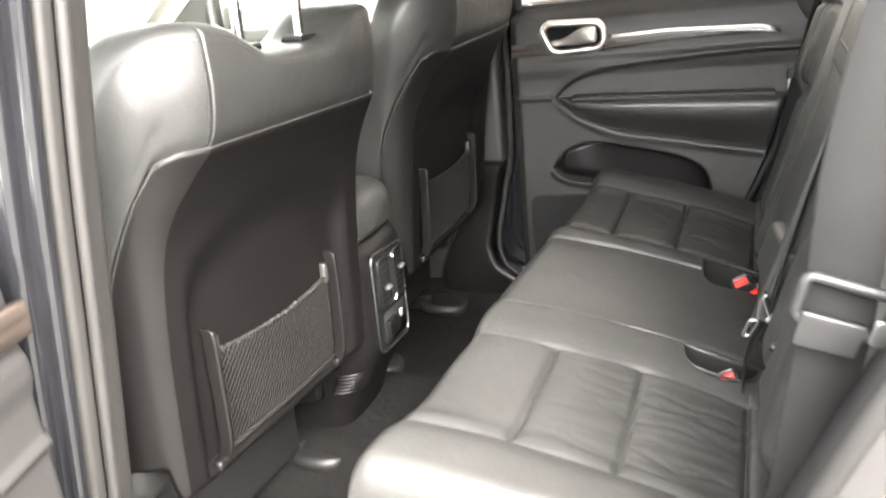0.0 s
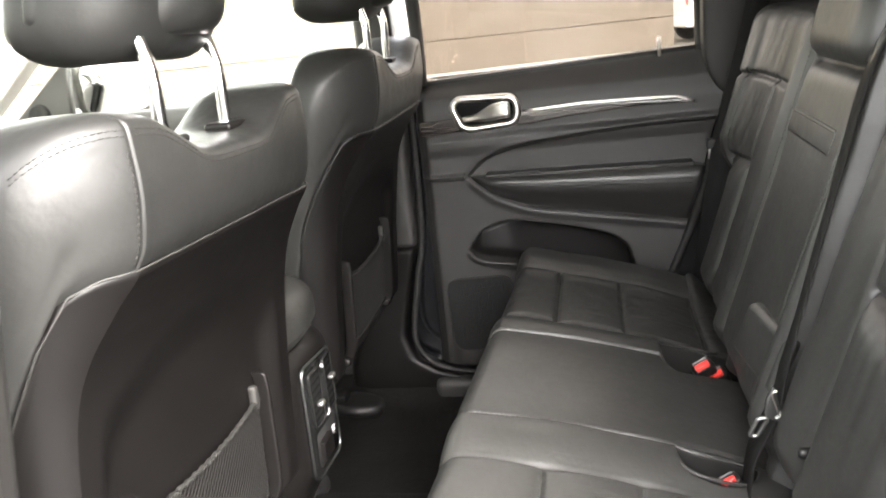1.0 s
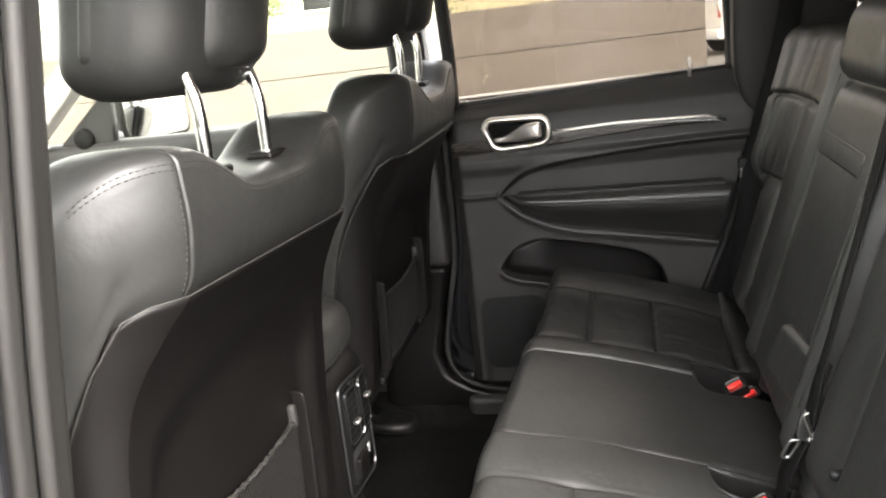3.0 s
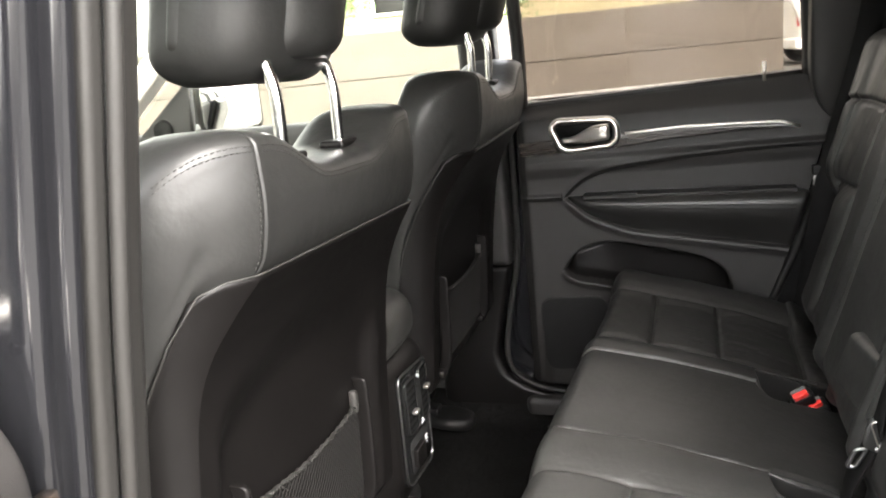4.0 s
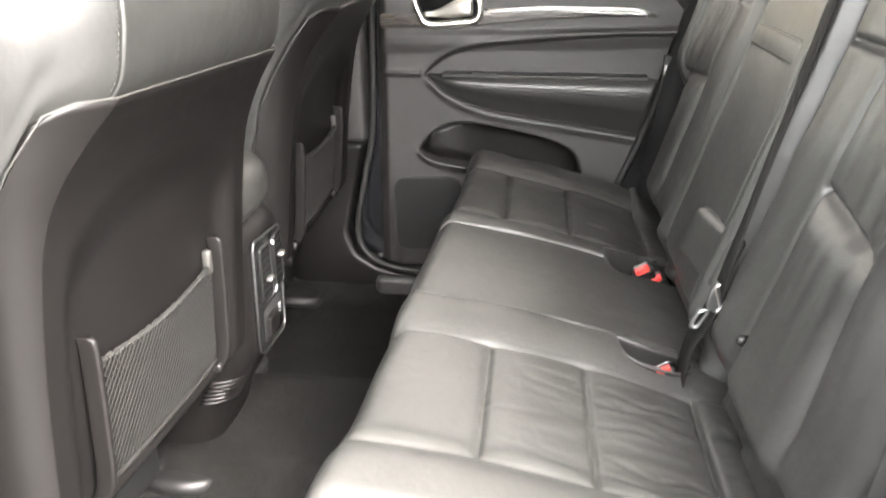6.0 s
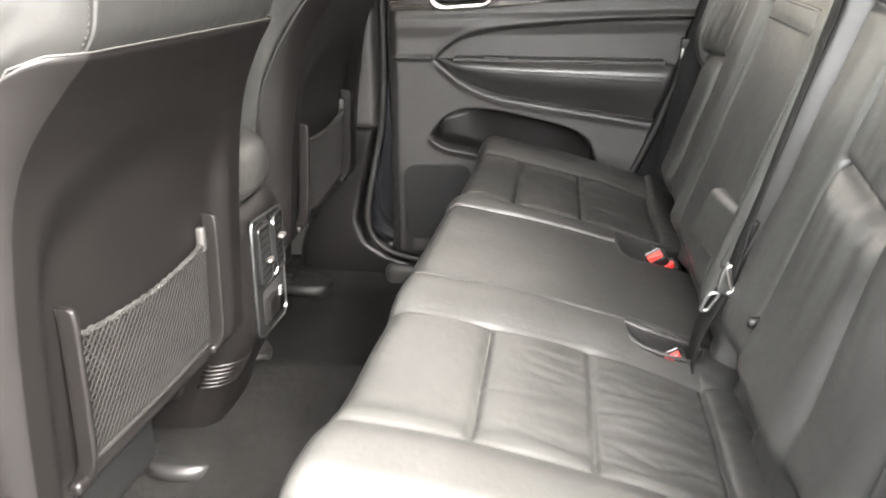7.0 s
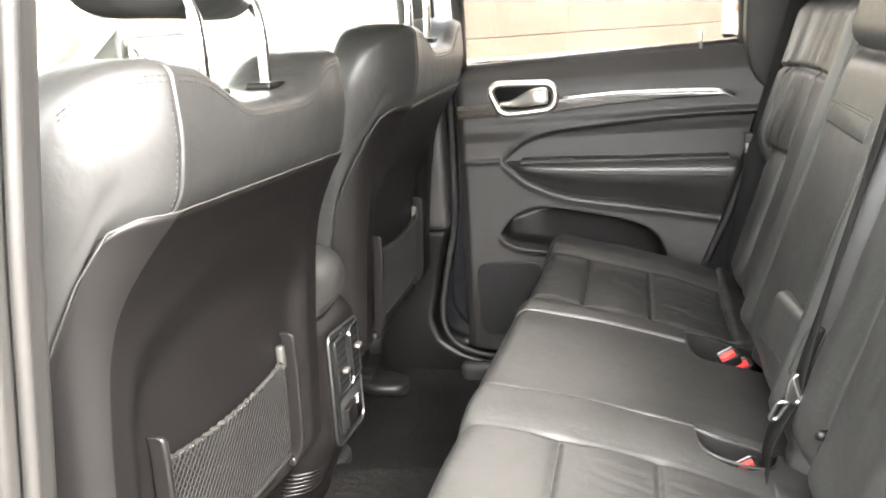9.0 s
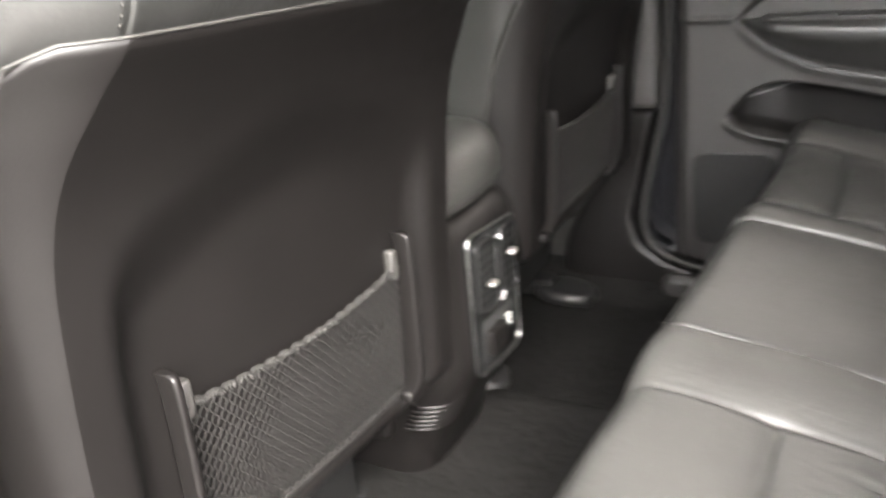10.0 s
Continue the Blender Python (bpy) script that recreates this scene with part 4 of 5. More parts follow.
def outer_relief(y, z):
    """Relief of an outer backrest; y from the car's middle."""
    d = 0.020 * sm(0.47, 0.56, y) * sm(0.64, 0.58, y) * sm(0.82, 1.0, z)
    d += 0.008 * sm(0.33, 0.26, y)
    top = 1.165 - 0.02 * (y - 0.25)
    mid = 1.02 - 0.10 * (y - 0.34)
    d -= 0.008 * math.exp(-((z - top) / 0.005) ** 2) * sm(0.20, 0.24, y)
    if 0.33 < y < 0.53:
        d -= 0.009 * math.exp(-((z - mid) / 0.006) ** 2)
        d += 0.010 * sm(mid - 0.002, mid - 0.03, z) * sm(0.33, 0.36, y) * sm(0.53, 0.50, y)
        d += 0.0005 * math.sin(130 * y + 9 * math.sin(14 * z)) * sm(1.16, 1.12, z) * sm(mid, mid + 0.03, z)
    for g in (0.335, 0.525):
        d -= 0.007 * math.exp(-((y - g) / 0.005) ** 2) * sm(1.175, 1.16, z) * sm(0.80, 0.84, z)
    d += 0.0022 * noise.noise((y * 46 + 5 * z, z * 7, 3)) * sm(0.30, 0.36, y) * sm(0.60, 0.54, y) * sm(0.86, 0.95, z)
    return d + 0.004 * noise.noise((y * 10, z * 10, 7))


ys3 = sorted(set(spread(0.197, 0.64, 0.005, (0.335, 0.525)) + [0.197 + q for q in RIMS] + [0.64 - q for q in RIMS]))
zs3 = sorted(set(spread(0.66, 1.285, 0.009, (1.165, 1.02, 1.01)) + [0.66 + q for q in RIMS] + [1.285 - q for q in RIMS]))
for s in (-1, 1):
    bm = back_mesh(0.197, 0.64, 0.66, 1.285, outer_relief, ys3, zs3)
    for v in bm.verts:
        v.co.x += (0.006 + 0.060 * sm(0.80, 0.715, v.co.z)) * (1 if s < 0 else sm(0.53, 0.43, v.co.y))
        if s < 0:
            v.co.y += 0.020 * sm(0.27, 0.20, v.co.y)
        if s > 0 and v.co.y > 0.50:
            v.co.y = 0.50 + (v.co.y - 0.50) * 0.57
        if s > 0:
            v.co.x += 0.105 * sm(1.05, 0.86, v.co.z) * sm(0.42, 0.53, v.co.y)
        v.co.y *= s
    part("outer_backrest", bm, LEATHER, bench, "padded black leather outer backrest")


def middle_relief(y, z):
    d = 0.004 + 0.003 * noise.noise((y * 9, z * 9, 11))
    for g in (-0.128, 0.128):
        d -= 0.006 * math.exp(-((y - g) / 0.005) ** 2)
    d += 0.012 * sm(0.13, 0.17, abs(y)) * sm(0.185, 0.175, abs(y))
    d -= 0.016 * math.exp(-((z - 1.215) / 0.010) ** 2) * sm(0.13, 0.11, abs(y))
    return d


ys4 = sorted(set(spread(-0.187, 0.187, 0.009, (-0.128, 0.128)) + [-0.187 + q for q in RIMS] + [0.187 - q for q in RIMS]))
zs4 = sorted(set(spread(0.69, 1.285, 0.012, (1.215,)) + [0.69 + q for q in RIMS] + [1.285 - q for q in RIMS]))
mid_back = back_mesh(-0.187, 0.187, 0.69, 1.285, middle_relief, ys4, zs4)
for v in mid_back.verts:
    v.co.x += 0.045 * sm(0.79, 0.72, v.co.z)
part("middle_backrest", mid_back, LEATHER, bench, "fold-down leather armrest in the middle backrest")


def on_back(a, b, d):
    return (back_x(b) - d, a, b)


strap_out = rounded([(-0.095, 1.112), (0.125, 1.112), (0.125, 1.145), (-0.095, 1.145)], 0.004)
part("pull_strap", plate(strap_out, 0.002, lambda a, b, d: on_back(a, b, d + 0.0035), 0.0008), LEATHER, bench, "stitched leather pull strap")
for b in (1.115, 1.142):
    part("strap_stitching", stitches([on_back(-0.09 + 0.21 * i / 20, b, 0.0066) for i in range(21)], 0.004, 0.003, 0.0006), THREAD, bench)
for y, rise in ((-0.150, 0.0115), (0.134, 0.006)):
    part("back_stitching", stitches([on_back(y, 0.86 + 0.02 * i, rise) for i in range(20)], 0.004, 0.003, 0.0006), THREAD, bench)
part("hinge_cover", rbox((0.011, 0.082, 0.036), 0.009, (2, 6, 4), lambda v: Vector((v.x + 0.34 * (v.z - 0.83) - 0.10 * (v.y + 0.105), v.y, v.z - 0.05 * (v.y + 0.105))), (0.674, -0.105, 0.862)), LEATHER, bench, "padded flap at the armrest hinge")
part("release_button", tube([(0.690, -0.333, 0.832), (0.678, -0.333, 0.832), (0.675, -0.333, 0.832)], 0.006, 12, radii=[0.0065, 0.0065, 0.004]), BUCKLE, bench, "small black round button")
for s in (-1, 0, 1):
    w, h, z, xx = (0.125, 0.075, 1.395, 0.90) if s else (0.125, 0.060, 1.278, 0.842)
    rest = part("rear_headrest", rbox((0.05, w, h), 0.038, (4, 8, 6), lambda v: Vector((v.x + 0.25 * (v.z - 1.3), v.y, v.z)), (xx, s * 0.40, z)), LEATHER, bench, "black leather rear headrest")
    if s:
        for u in (-0.06, 0.06):
            part("headrest_post", tube([(0.895, s * 0.40 + u, 1.26), (0.905, s * 0.40 + u, 1.36)], 0.006, 8), CHROME, rest)


# ---- belts and buckles ----
def build_buckle(x, y, z, turn, label, size=1.0):
    b = thing("seat_belt_buckle", label, "belt buckle", "rear belt buckles")
    m = Matrix.Translation((x, y, z)) @ Matrix.Rotation(radians(turn), 4, "Z") @ Matrix.Rotation(radians(-24), 4, "Y") @ Matrix.Rotation(radians(18), 4, "X") @ Matrix.Scale(size, 4)
    part("housing", rbox((0.019, 0.012, 0.030), 0.006, (2, 2, 3), lambda v: m @ v, (0.002, 0.003, -0.034)), BUCKLE, b, "black buckle housing")
    part("release_button", rbox((0.0125, 0.0050, 0.0050), 0.0022, (2, 2, 2), lambda v: m @ v, (0, -0.003, 0)), RED, b, "red release button")
    part("buckle_slot", rbox((0.0130, 0.0022, 0.0042), 0.0010, (1, 1, 1), lambda v: m @ v, (0.001, 0.0070, 0.001)), LABEL, b, "pale slot plate")
    return b


build_buckle(0.622, -0.193, 0.709, 14, "seat belt buckle with red button in a leather well", 0.78)
build_buckle(0.632, 0.152, 0.714, 14, "seat belt buckle with red button in a leather well")
build_buckle(0.656, 0.163, 0.692, 10, "low seat belt buckle with red button beside another")


def belt(name, label, pts, width_ways, half=0.0235):
    t = thing(name, label, "seat belt", "rear seat belts")
    path = smooth_path(pts, 8)
    ways = smooth_path(width_ways, 8)
    part("webbing", ribbon(path, [w.normalized() * half for w in ways]), WEB, t, "black woven belt webbing")
    return t


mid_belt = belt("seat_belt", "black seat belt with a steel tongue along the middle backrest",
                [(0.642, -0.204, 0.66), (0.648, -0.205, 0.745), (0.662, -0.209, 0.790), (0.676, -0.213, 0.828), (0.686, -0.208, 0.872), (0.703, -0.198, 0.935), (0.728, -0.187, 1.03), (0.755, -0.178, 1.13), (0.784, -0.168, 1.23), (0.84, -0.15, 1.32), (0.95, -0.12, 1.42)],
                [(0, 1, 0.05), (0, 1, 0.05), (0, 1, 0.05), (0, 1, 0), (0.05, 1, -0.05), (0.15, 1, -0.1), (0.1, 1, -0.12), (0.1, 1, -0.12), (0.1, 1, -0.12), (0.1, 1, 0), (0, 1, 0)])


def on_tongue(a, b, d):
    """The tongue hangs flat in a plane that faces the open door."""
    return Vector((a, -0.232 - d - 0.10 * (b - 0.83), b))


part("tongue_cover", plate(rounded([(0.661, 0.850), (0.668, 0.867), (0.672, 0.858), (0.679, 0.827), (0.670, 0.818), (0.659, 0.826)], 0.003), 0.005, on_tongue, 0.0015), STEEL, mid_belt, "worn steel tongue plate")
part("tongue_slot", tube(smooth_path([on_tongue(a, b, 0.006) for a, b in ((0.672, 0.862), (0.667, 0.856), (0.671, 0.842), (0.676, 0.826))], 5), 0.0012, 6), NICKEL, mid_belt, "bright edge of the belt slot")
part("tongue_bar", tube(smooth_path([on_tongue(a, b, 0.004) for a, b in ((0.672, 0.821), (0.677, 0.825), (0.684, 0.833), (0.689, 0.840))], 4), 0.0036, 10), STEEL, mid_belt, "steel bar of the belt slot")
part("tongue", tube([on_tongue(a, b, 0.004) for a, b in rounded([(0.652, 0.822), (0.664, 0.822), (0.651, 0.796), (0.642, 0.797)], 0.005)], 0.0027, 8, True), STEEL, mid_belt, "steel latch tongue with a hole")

near_belt = belt("seat_belt", "black seat belt with a tongue beside the open door",
                 [(0.655, -0.66, 0.70), (0.672, -0.69, 0.80), (0.693, -0.712, 0.89), (0.704, -0.718, 0.99), (0.712, -0.720, 1.065), (0.720, -0.720, 1.18), (0.745, -0.715, 1.30), (0.80, -0.69, 1.46)],
                 [(1, 0.25, 0.1), (1, 0.2, 0), (1, 0.15, 0), (1, 0.1, 0), (1, 0.1, 0), (1, 0.1, 0), (1, 0, 0), (1, 0, 0)], 0.0250)
BM = Matrix.Translation((0.7125, -0.724, 1.063)) @ Matrix.Rotation(radians(6), 4, "Z") @ Matrix.Rotation(radians(14), 4, "Y")


def on_belt(a, b, d):
    return BM @ Vector((a, -d, b))


part("tongue_frame", tube([on_belt(a, b, 0.003) for a, b in rounded([(-0.031, -0.010), (0.031, -0.014), (0.033, 0.020), (-0.031, 0.024)], 0.008)], 0.0045, 8, True), BUCKLE, near_belt, "black moulded tongue frame")
part("tongue_cover", plate(rounded([(-0.027, -0.030), (0.018, -0.030), (0.020, -0.004), (-0.027, -0.002)], 0.004), 0.006, lambda a, b, d: on_belt(a, b, d + 0.003), 0.002), BUCKLE, near_belt, "black tongue cover")
part("tongue", plate(rounded([(0.022, -0.016), (0.034, -0.016), (0.034, 0.004), (0.022, 0.004)], 0.003), 0.003, lambda a, b, d: on_belt(a, b, d + 0.008), 0.001), STEEL, near_belt, "bare steel edge")
far_belt = belt("seat_belt", "black seat belt hanging beside the closed door",
                [(0.690, 0.605, 0.66), (0.694, 0.608, 0.71), (0.706, 0.610, 0.80), (0.722, 0.612, 0.905), (0.738, 0.620, 1.00), (0.760, 0.625, 1.09), (0.81, 0.610, 1.32), (0.83, 0.575, 1.58)],
                [(0.85, -0.5, 0), (0.85, -0.5, 0), (0.85, -0.5, 0), (0.9, -0.4, 0), (0.9, -0.4, 0), (1, -0.3, 0), (1, 0, 0), (1, 0, 0)])
part("tongue", rbox((0.013, 0.004, 0.012), 0.003, (2, 2, 2), None, (0.722, 0.634, 0.985)), STEEL, far_belt, "steel belt tongue")
part("tongue_cover", rbox((0.020, 0.007, 0.011), 0.004, (2, 2, 2), None, (0.727, 0.634, 1.006)), BUCKLE, far_belt)


# ---- rear doors ----
DY = 0.715


def curve_at(table, x):
    return lerp_table(table, x)


INSERT_TOP = [(0.165, 0.950), (0.178, 0.962), (0.20, 0.982), (0.227, 1.000), (0.27, 1.015), (0.331, 1.027), (0.497, 1.043), (0.653, 1.052), (0.80, 1.055)]
INSERT_LOW = [(0.165, 0.948), (0.20, 0.925), (0.234, 0.900), (0.32, 0.866), (0.45, 0.846), (0.68, 0.813), (0.80, 0.795)]
PULL_TOP = [(0.155, 0.766), (0.175, 0.795), (0.205, 0.822), (0.26, 0.838), (0.36, 0.825), (0.478, 0.799), (0.53, 0.765), (0.552, 0.712)]
PULL_LOW = [(0.155, 0.764), (0.20, 0.742), (0.272, 0.730), (0.40, 0.700), (0.552, 0.690)]
STRIP_TOP = [(0.07, 1.088), (0.30, 1.098), (0.45, 1.107), (0.60, 1.106), (0.651, 1.105), (0.68, 1.097), (0.695, 1.090)]
STRIP_LOW = [(0.07, 1.056), (0.30, 1.065), (0.411, 1.078), (0.55, 1.087), (0.66, 1.089), (0.695, 1.0885)]


INSERT_TOP, INSERT_LOW, PULL_TOP, PULL_LOW = (smooth_table(t) for t in (INSERT_TOP, INSERT_LOW, PULL_TOP, PULL_LOW))


def door_depth(x, z):
    """How far the inner door trim stands proud of the plane of the door."""
    d = 0.0
    d -= 0.03 * sm(1.14, 1.20, z) + 0.012 * sm(1.10, 1.16, z)
    ledge = 1.034 + 0.028 * (x - 0.075)
    d += 0.006 * sm(ledge + 0.018, ledge, z) * sm(ledge - 0.040, ledge - 0.01, z)
    if x > 0.165:
        t, l = curve_at(INSERT_TOP, x), curve_at(INSERT_LOW, x)
        inside = sm(t, t - 0.010, z) * sm(l, l + 0.012, z) * sm(0.165, 0.185, x)
        d -= 0.012 * inside
        d += 0.003 * math.exp(-((z - t - 0.003) / 0.008) ** 2) * sm(0.17, 0.2, x)
        d += 0.005 * math.exp(-((z - l + 0.006) / 0.010) ** 2) * sm(0.165, 0.2, x)
    else:
        d += 0.006 * math.exp(-((z - 0.953) / 0.006) ** 2)
    if 0.15 < x < 0.556:
        t, l = curve_at(PULL_TOP, x), curve_at(PULL_LOW, x)
        if t > l:
            e = sm(t + 0.002, t - 0.007, z) * max(0.0, min(1.0, (z - l) / (0.62 * (t - l) + 0.001))) ** 0.8
            d -= (0.050 + 0.038 * sm(0.19, 0.34, x)) * e * sm(0.153, 0.19, x) * sm(0.556, 0.535, x)
        d += 0.010 * math.exp(-((z - l + 0.002) / 0.010) ** 2) * sm(0.15, 0.17, x) * sm(0.36, 0.26, x)
    d += 0.010 * sm(0.70, 0.62, z) * sm(0.09, 0.12, x)
    d -= 0.02 * sm(0.085, 0.062, x)
    return d


def on_door(x, z, d):
    return (x, DY - d, z)


def door_end(z):
    """The slanted rear edge of the door trim."""
    return lerp_table([(0.47, 0.53), (0.74, 0.643), (0.82, 0.675), (0.96, 0.716), (1.10, 0.752), (1.20, 0.79)], z)


def on_door_top(x, z, d):
    """The trim's top edge follows the rising window sill."""
    up = 0.0
    if 0.15 < x < 0.556 and curve_at(PULL_LOW, x) < z < curve_at(PULL_TOP, x) + 0.002:
        up = 0.55 * max(0.0, -d - 0.03)
    end = door_end(z)
    return (x if x < end else end + 0.02 * (x - end), DY - d, z + up - sm(1.12, 1.20, z) * (0.024 - 0.049 * (x - 0.09)))


def build_door_trim(door):
    xs = spread(0.062, 0.80, 0.0050, (0.165, 0.18))
    zs = spread(0.47, 0.68, 0.008) + spread(0.684, 1.20, 0.0026)
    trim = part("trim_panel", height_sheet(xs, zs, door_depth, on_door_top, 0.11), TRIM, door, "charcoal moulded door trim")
    # pull pocket recoloured with the black plastic to imitate the shade inside it
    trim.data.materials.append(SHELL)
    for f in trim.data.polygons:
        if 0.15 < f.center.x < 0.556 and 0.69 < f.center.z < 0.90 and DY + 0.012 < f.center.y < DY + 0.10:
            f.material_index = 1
    # armrest pad
    top_edge, low_edge = 0.952, INSERT_LOW

    def arm(v):
        x = v.x
        taper = sm(0.17, 0.235, x) * sm(0.725, 0.69, x)
        lo = curve_at(low_edge, x) - 0.001
        z = lo + (top_edge - lo) * v.z
        out = (0.050 * sm(-0.1, 0.75, v.z) - 0.012 * sm(0.85, 1.0, v.z)) * taper
        if x > 0.60:
            x = 0.60 + (x - 0.60) * (door_end(z) + 0.002 - 0.60) / 0.104
        return Vector((x, DY + 0.016 - (out + 0.006) * v.y, z))

    part("armrest", rbox((0.266, 0.5, 0.5), 0.06, (40, 3, 14), arm, (0.438, 0.5, 0.5)), SOFT, door, "padded vinyl door armrest")
    for dz in (0.0, 0.008):
        line = [arm(Vector((0.22 + 0.46 * i / 30, 1.0, 0.80 - dz * 9))) for i in range(31)]
        part("armrest_stitching", tube(line, 0.0011, 5), THREAD, door)
    part("armrest_ledge", rbox((0.235, 0.022, 0.005), 0.0045, (12, 2, 1), None, (0.452, DY - 0.006, 0.954)), TRIM, door)
    part("ledge_switch", rbox((0.028, 0.008, 0.003), 0.002, (2, 2, 1), None, (0.315, DY - 0.028, 0.961)), BUCKLE, door, "small switch on the armrest")
    # wood strip
    wood = [(x, curve_at(STRIP_LOW, x)) for x in spread(0.072, 0.695, 0.02)] + [(x, curve_at(STRIP_TOP, x)) for x in reversed(spread(0.072, 0.69, 0.02))]
    part("wood_strip", plate(wood, 0.012, on_door, 0.004, 3), WOOD, door, "dark glossy wood trim strip")
    part("strip_edge", tube([on_door(x, curve_at(STRIP_TOP, x) - 0.0015, 0.011) for x in spread(0.32, 0.692, 0.02)], 0.0032, 8), NICKEL, door, "thin bright trim edge")
    # handle
    ring = rounded([(0.152, 1.120), (0.166, 1.136), (0.290, 1.134), (0.302, 1.118), (0.302, 1.088), (0.288, 1.074), (0.190, 1.066), (0.172, 1.074)], 0.018, 5)
    handle = part("inner_handle", tube([on_door(a, b, 0.017) for a, b in ring], 0.0080, 10, True), NICKEL, door, "satin nickel handle surround")
    part("handle_bowl", plate(ring, 0.002, lambda a, b, d: on_door(a, b, d + 0.0125), 0), DARK, handle)
    def lever(v):
        return Vector((v.x, v.y - 0.012 * sm(0.19, 0.28, v.x), 1.091 + (v.z - 1.096) * (0.35 + 0.70 * sm(0.19, 0.255, v.x)) + 0.016 * sm(0.19, 0.275, v.x)))
    part("lever", rbox((0.056, 0.009, 0.018), 0.009, (12, 3, 3), lever, (0.232, DY - 0.023, 1.096)), NICKEL, handle, "polished chrome lever")
    # speaker grille and window furniture
    grille = rounded([(0.098, 0.700), (0.262, 0.706), (0.262, 0.60), (0.22, 0.52), (0.105, 0.512)], 0.035)
    part("speaker_grille", plate(grille, 0.004, lambda a, b, d: on_door(a, b, d + 0.012), 0.0015), SPEAKER, door, "perforated black speaker grille")
    part("grille_rim", tube([on_door(a, b, 0.013) for a, b in grille], 0.0025, 6, True), TRIM, door)
    pin = part("lock_pin", tube([(0.622, DY + 0.028, 1.19), (0.622, DY + 0.028, 1.208), (0.622, DY + 0.028, 1.222), (0.622, DY + 0.028, 1.232)], 0.0038, 10, radii=[0.0034, 0.0034, 0.0046, 0.0040]), NICKEL, door, "small bright lock pin")
    part("belt_moulding", tube([(x, DY + 0.125, 1.174 + 0.026 * (x - 0.07)) for x in spread(0.05, 0.74, 0.05)], 0.012, 10), NICKEL, door, "bright chrome belt moulding outside the glass")
    part("inner_seal", tube([(x, DY + 0.046, 1.168 + 0.049 * (x - 0.09)) for x in spread(0.06, 0.78, 0.05)], 0.006, 8), RUBBER, door)
    part("door_skin", block((0.03, DY + 0.114, 0.42), (0.82, DY + 0.16, 1.160), 0.02, (6, 2, 6)), PAINT, door, "black painted outer door skin")
    part("window_frame", tube(smooth_path([(0.075, 0.755, 1.17), (0.080, 0.735, 1.30), (0.085, 0.69, 1.45), (0.10, 0.655, 1.555)], 6), 0.016, 8), TRIM, door)
    part("window_frame", tube(smooth_path([(0.72, 0.76, 1.20), (0.715, 0.735, 1.30), (0.70, 0.69, 1.45), (0.68, 0.655, 1.555)], 6), 0.020, 8), TRIM, door)


rear_seal = smooth_path([(door_end(z) + 0.016, 0.735, z) for z in (0.48, 0.60, 0.74, 0.82, 0.96, 1.10, 1.18)], 5)
tagged(part("door_seal_far", tube(rear_seal, 0.011, 10), RUBBER, None), "black rubber seal along the rear edge of the closed door", "door seal", kind="structure")
# added sheet, its dark colour stands for the shaded gap behind the door
tagged(part("gap_sheet_far", plate([(0.50, 0.46), (0.92, 0.46), (0.92, 1.19), (0.80, 1.19), (0.735, 0.96), (0.69, 0.82), (0.63, 0.70)], 0.03, lambda a, b, d: (a, 0.775 - d, b), 0.004), DARK, None, smooth=False), "dark sheet for the shaded gap between the door and the seat", "car trim", kind="structure")
far_door = thing("car_door", "closed rear car door with charcoal trim, wood strip and nickel handle", "car door", "rear car doors")
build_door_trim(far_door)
# the near rear door stands open, hinged on the near pillar
HINGE = (-0.055, -0.82, 0)
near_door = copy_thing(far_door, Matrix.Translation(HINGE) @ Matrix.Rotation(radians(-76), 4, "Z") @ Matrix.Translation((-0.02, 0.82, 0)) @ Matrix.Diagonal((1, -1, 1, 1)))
NEAR = Matrix.Translation(HINGE) @ Matrix.Rotation(radians(-76), 4, "Z") @ Matrix.Translation((-0.02, 0.82, 0)) @ Matrix.Diagonal((1, -1, 1, 1))
part("window_pane", plate([(0.09, 1.165), (0.72, 1.195), (0.70, 1.56), (0.11, 1.56)], 0.004, lambda a, b, d: NEAR @ Vector((a, 0.765 - 0.25 * (b - 1.16) + d, b)), 0), PRIVACY, near_door, "dark tinted door window", smooth=False)
near_door["label"] = "open rear car door with charcoal trim and wood strip"

# ---- outside ----
gm = bmesh.new()
for row in [[gm.verts.new((x, y, 0.0)) for x in (-900, -60, -20, 0, 20, 60, 900)] for y in (-900, -60, -20, 0, 20, 60, 900)]:
    pass
gm.verts.ensure_lookup_table()
add_grid(gm, [gm.verts[7 * i: 7 * i + 7] for i in range(7)])
tagged(part("ground", gm, ASPHALT, None, smooth=False), "grey asphalt parking ground", "ground", kind="structure")

# unseen wall, added to keep low sky light off the open door side
tagged(part("unseen_wall_south", block((-12.0, -6.2, -0.02), (12.0, -6.0, 1.5), 0.02), WALLGREY, None, smooth=False), "unseen grey rendered wall added to block low light", "wall", kind="structure")

fence = thing("fence", "taupe panel fence with posts beside the parking lot", "fence")
FD, FN = Vector((0.957, 0.29, 0)), Vector((-0.29, 0.957, 0))
panel_bm = rbox((2.50, 0.02, 0.423), 0.012, (1, 1, 1))
panel_me = None
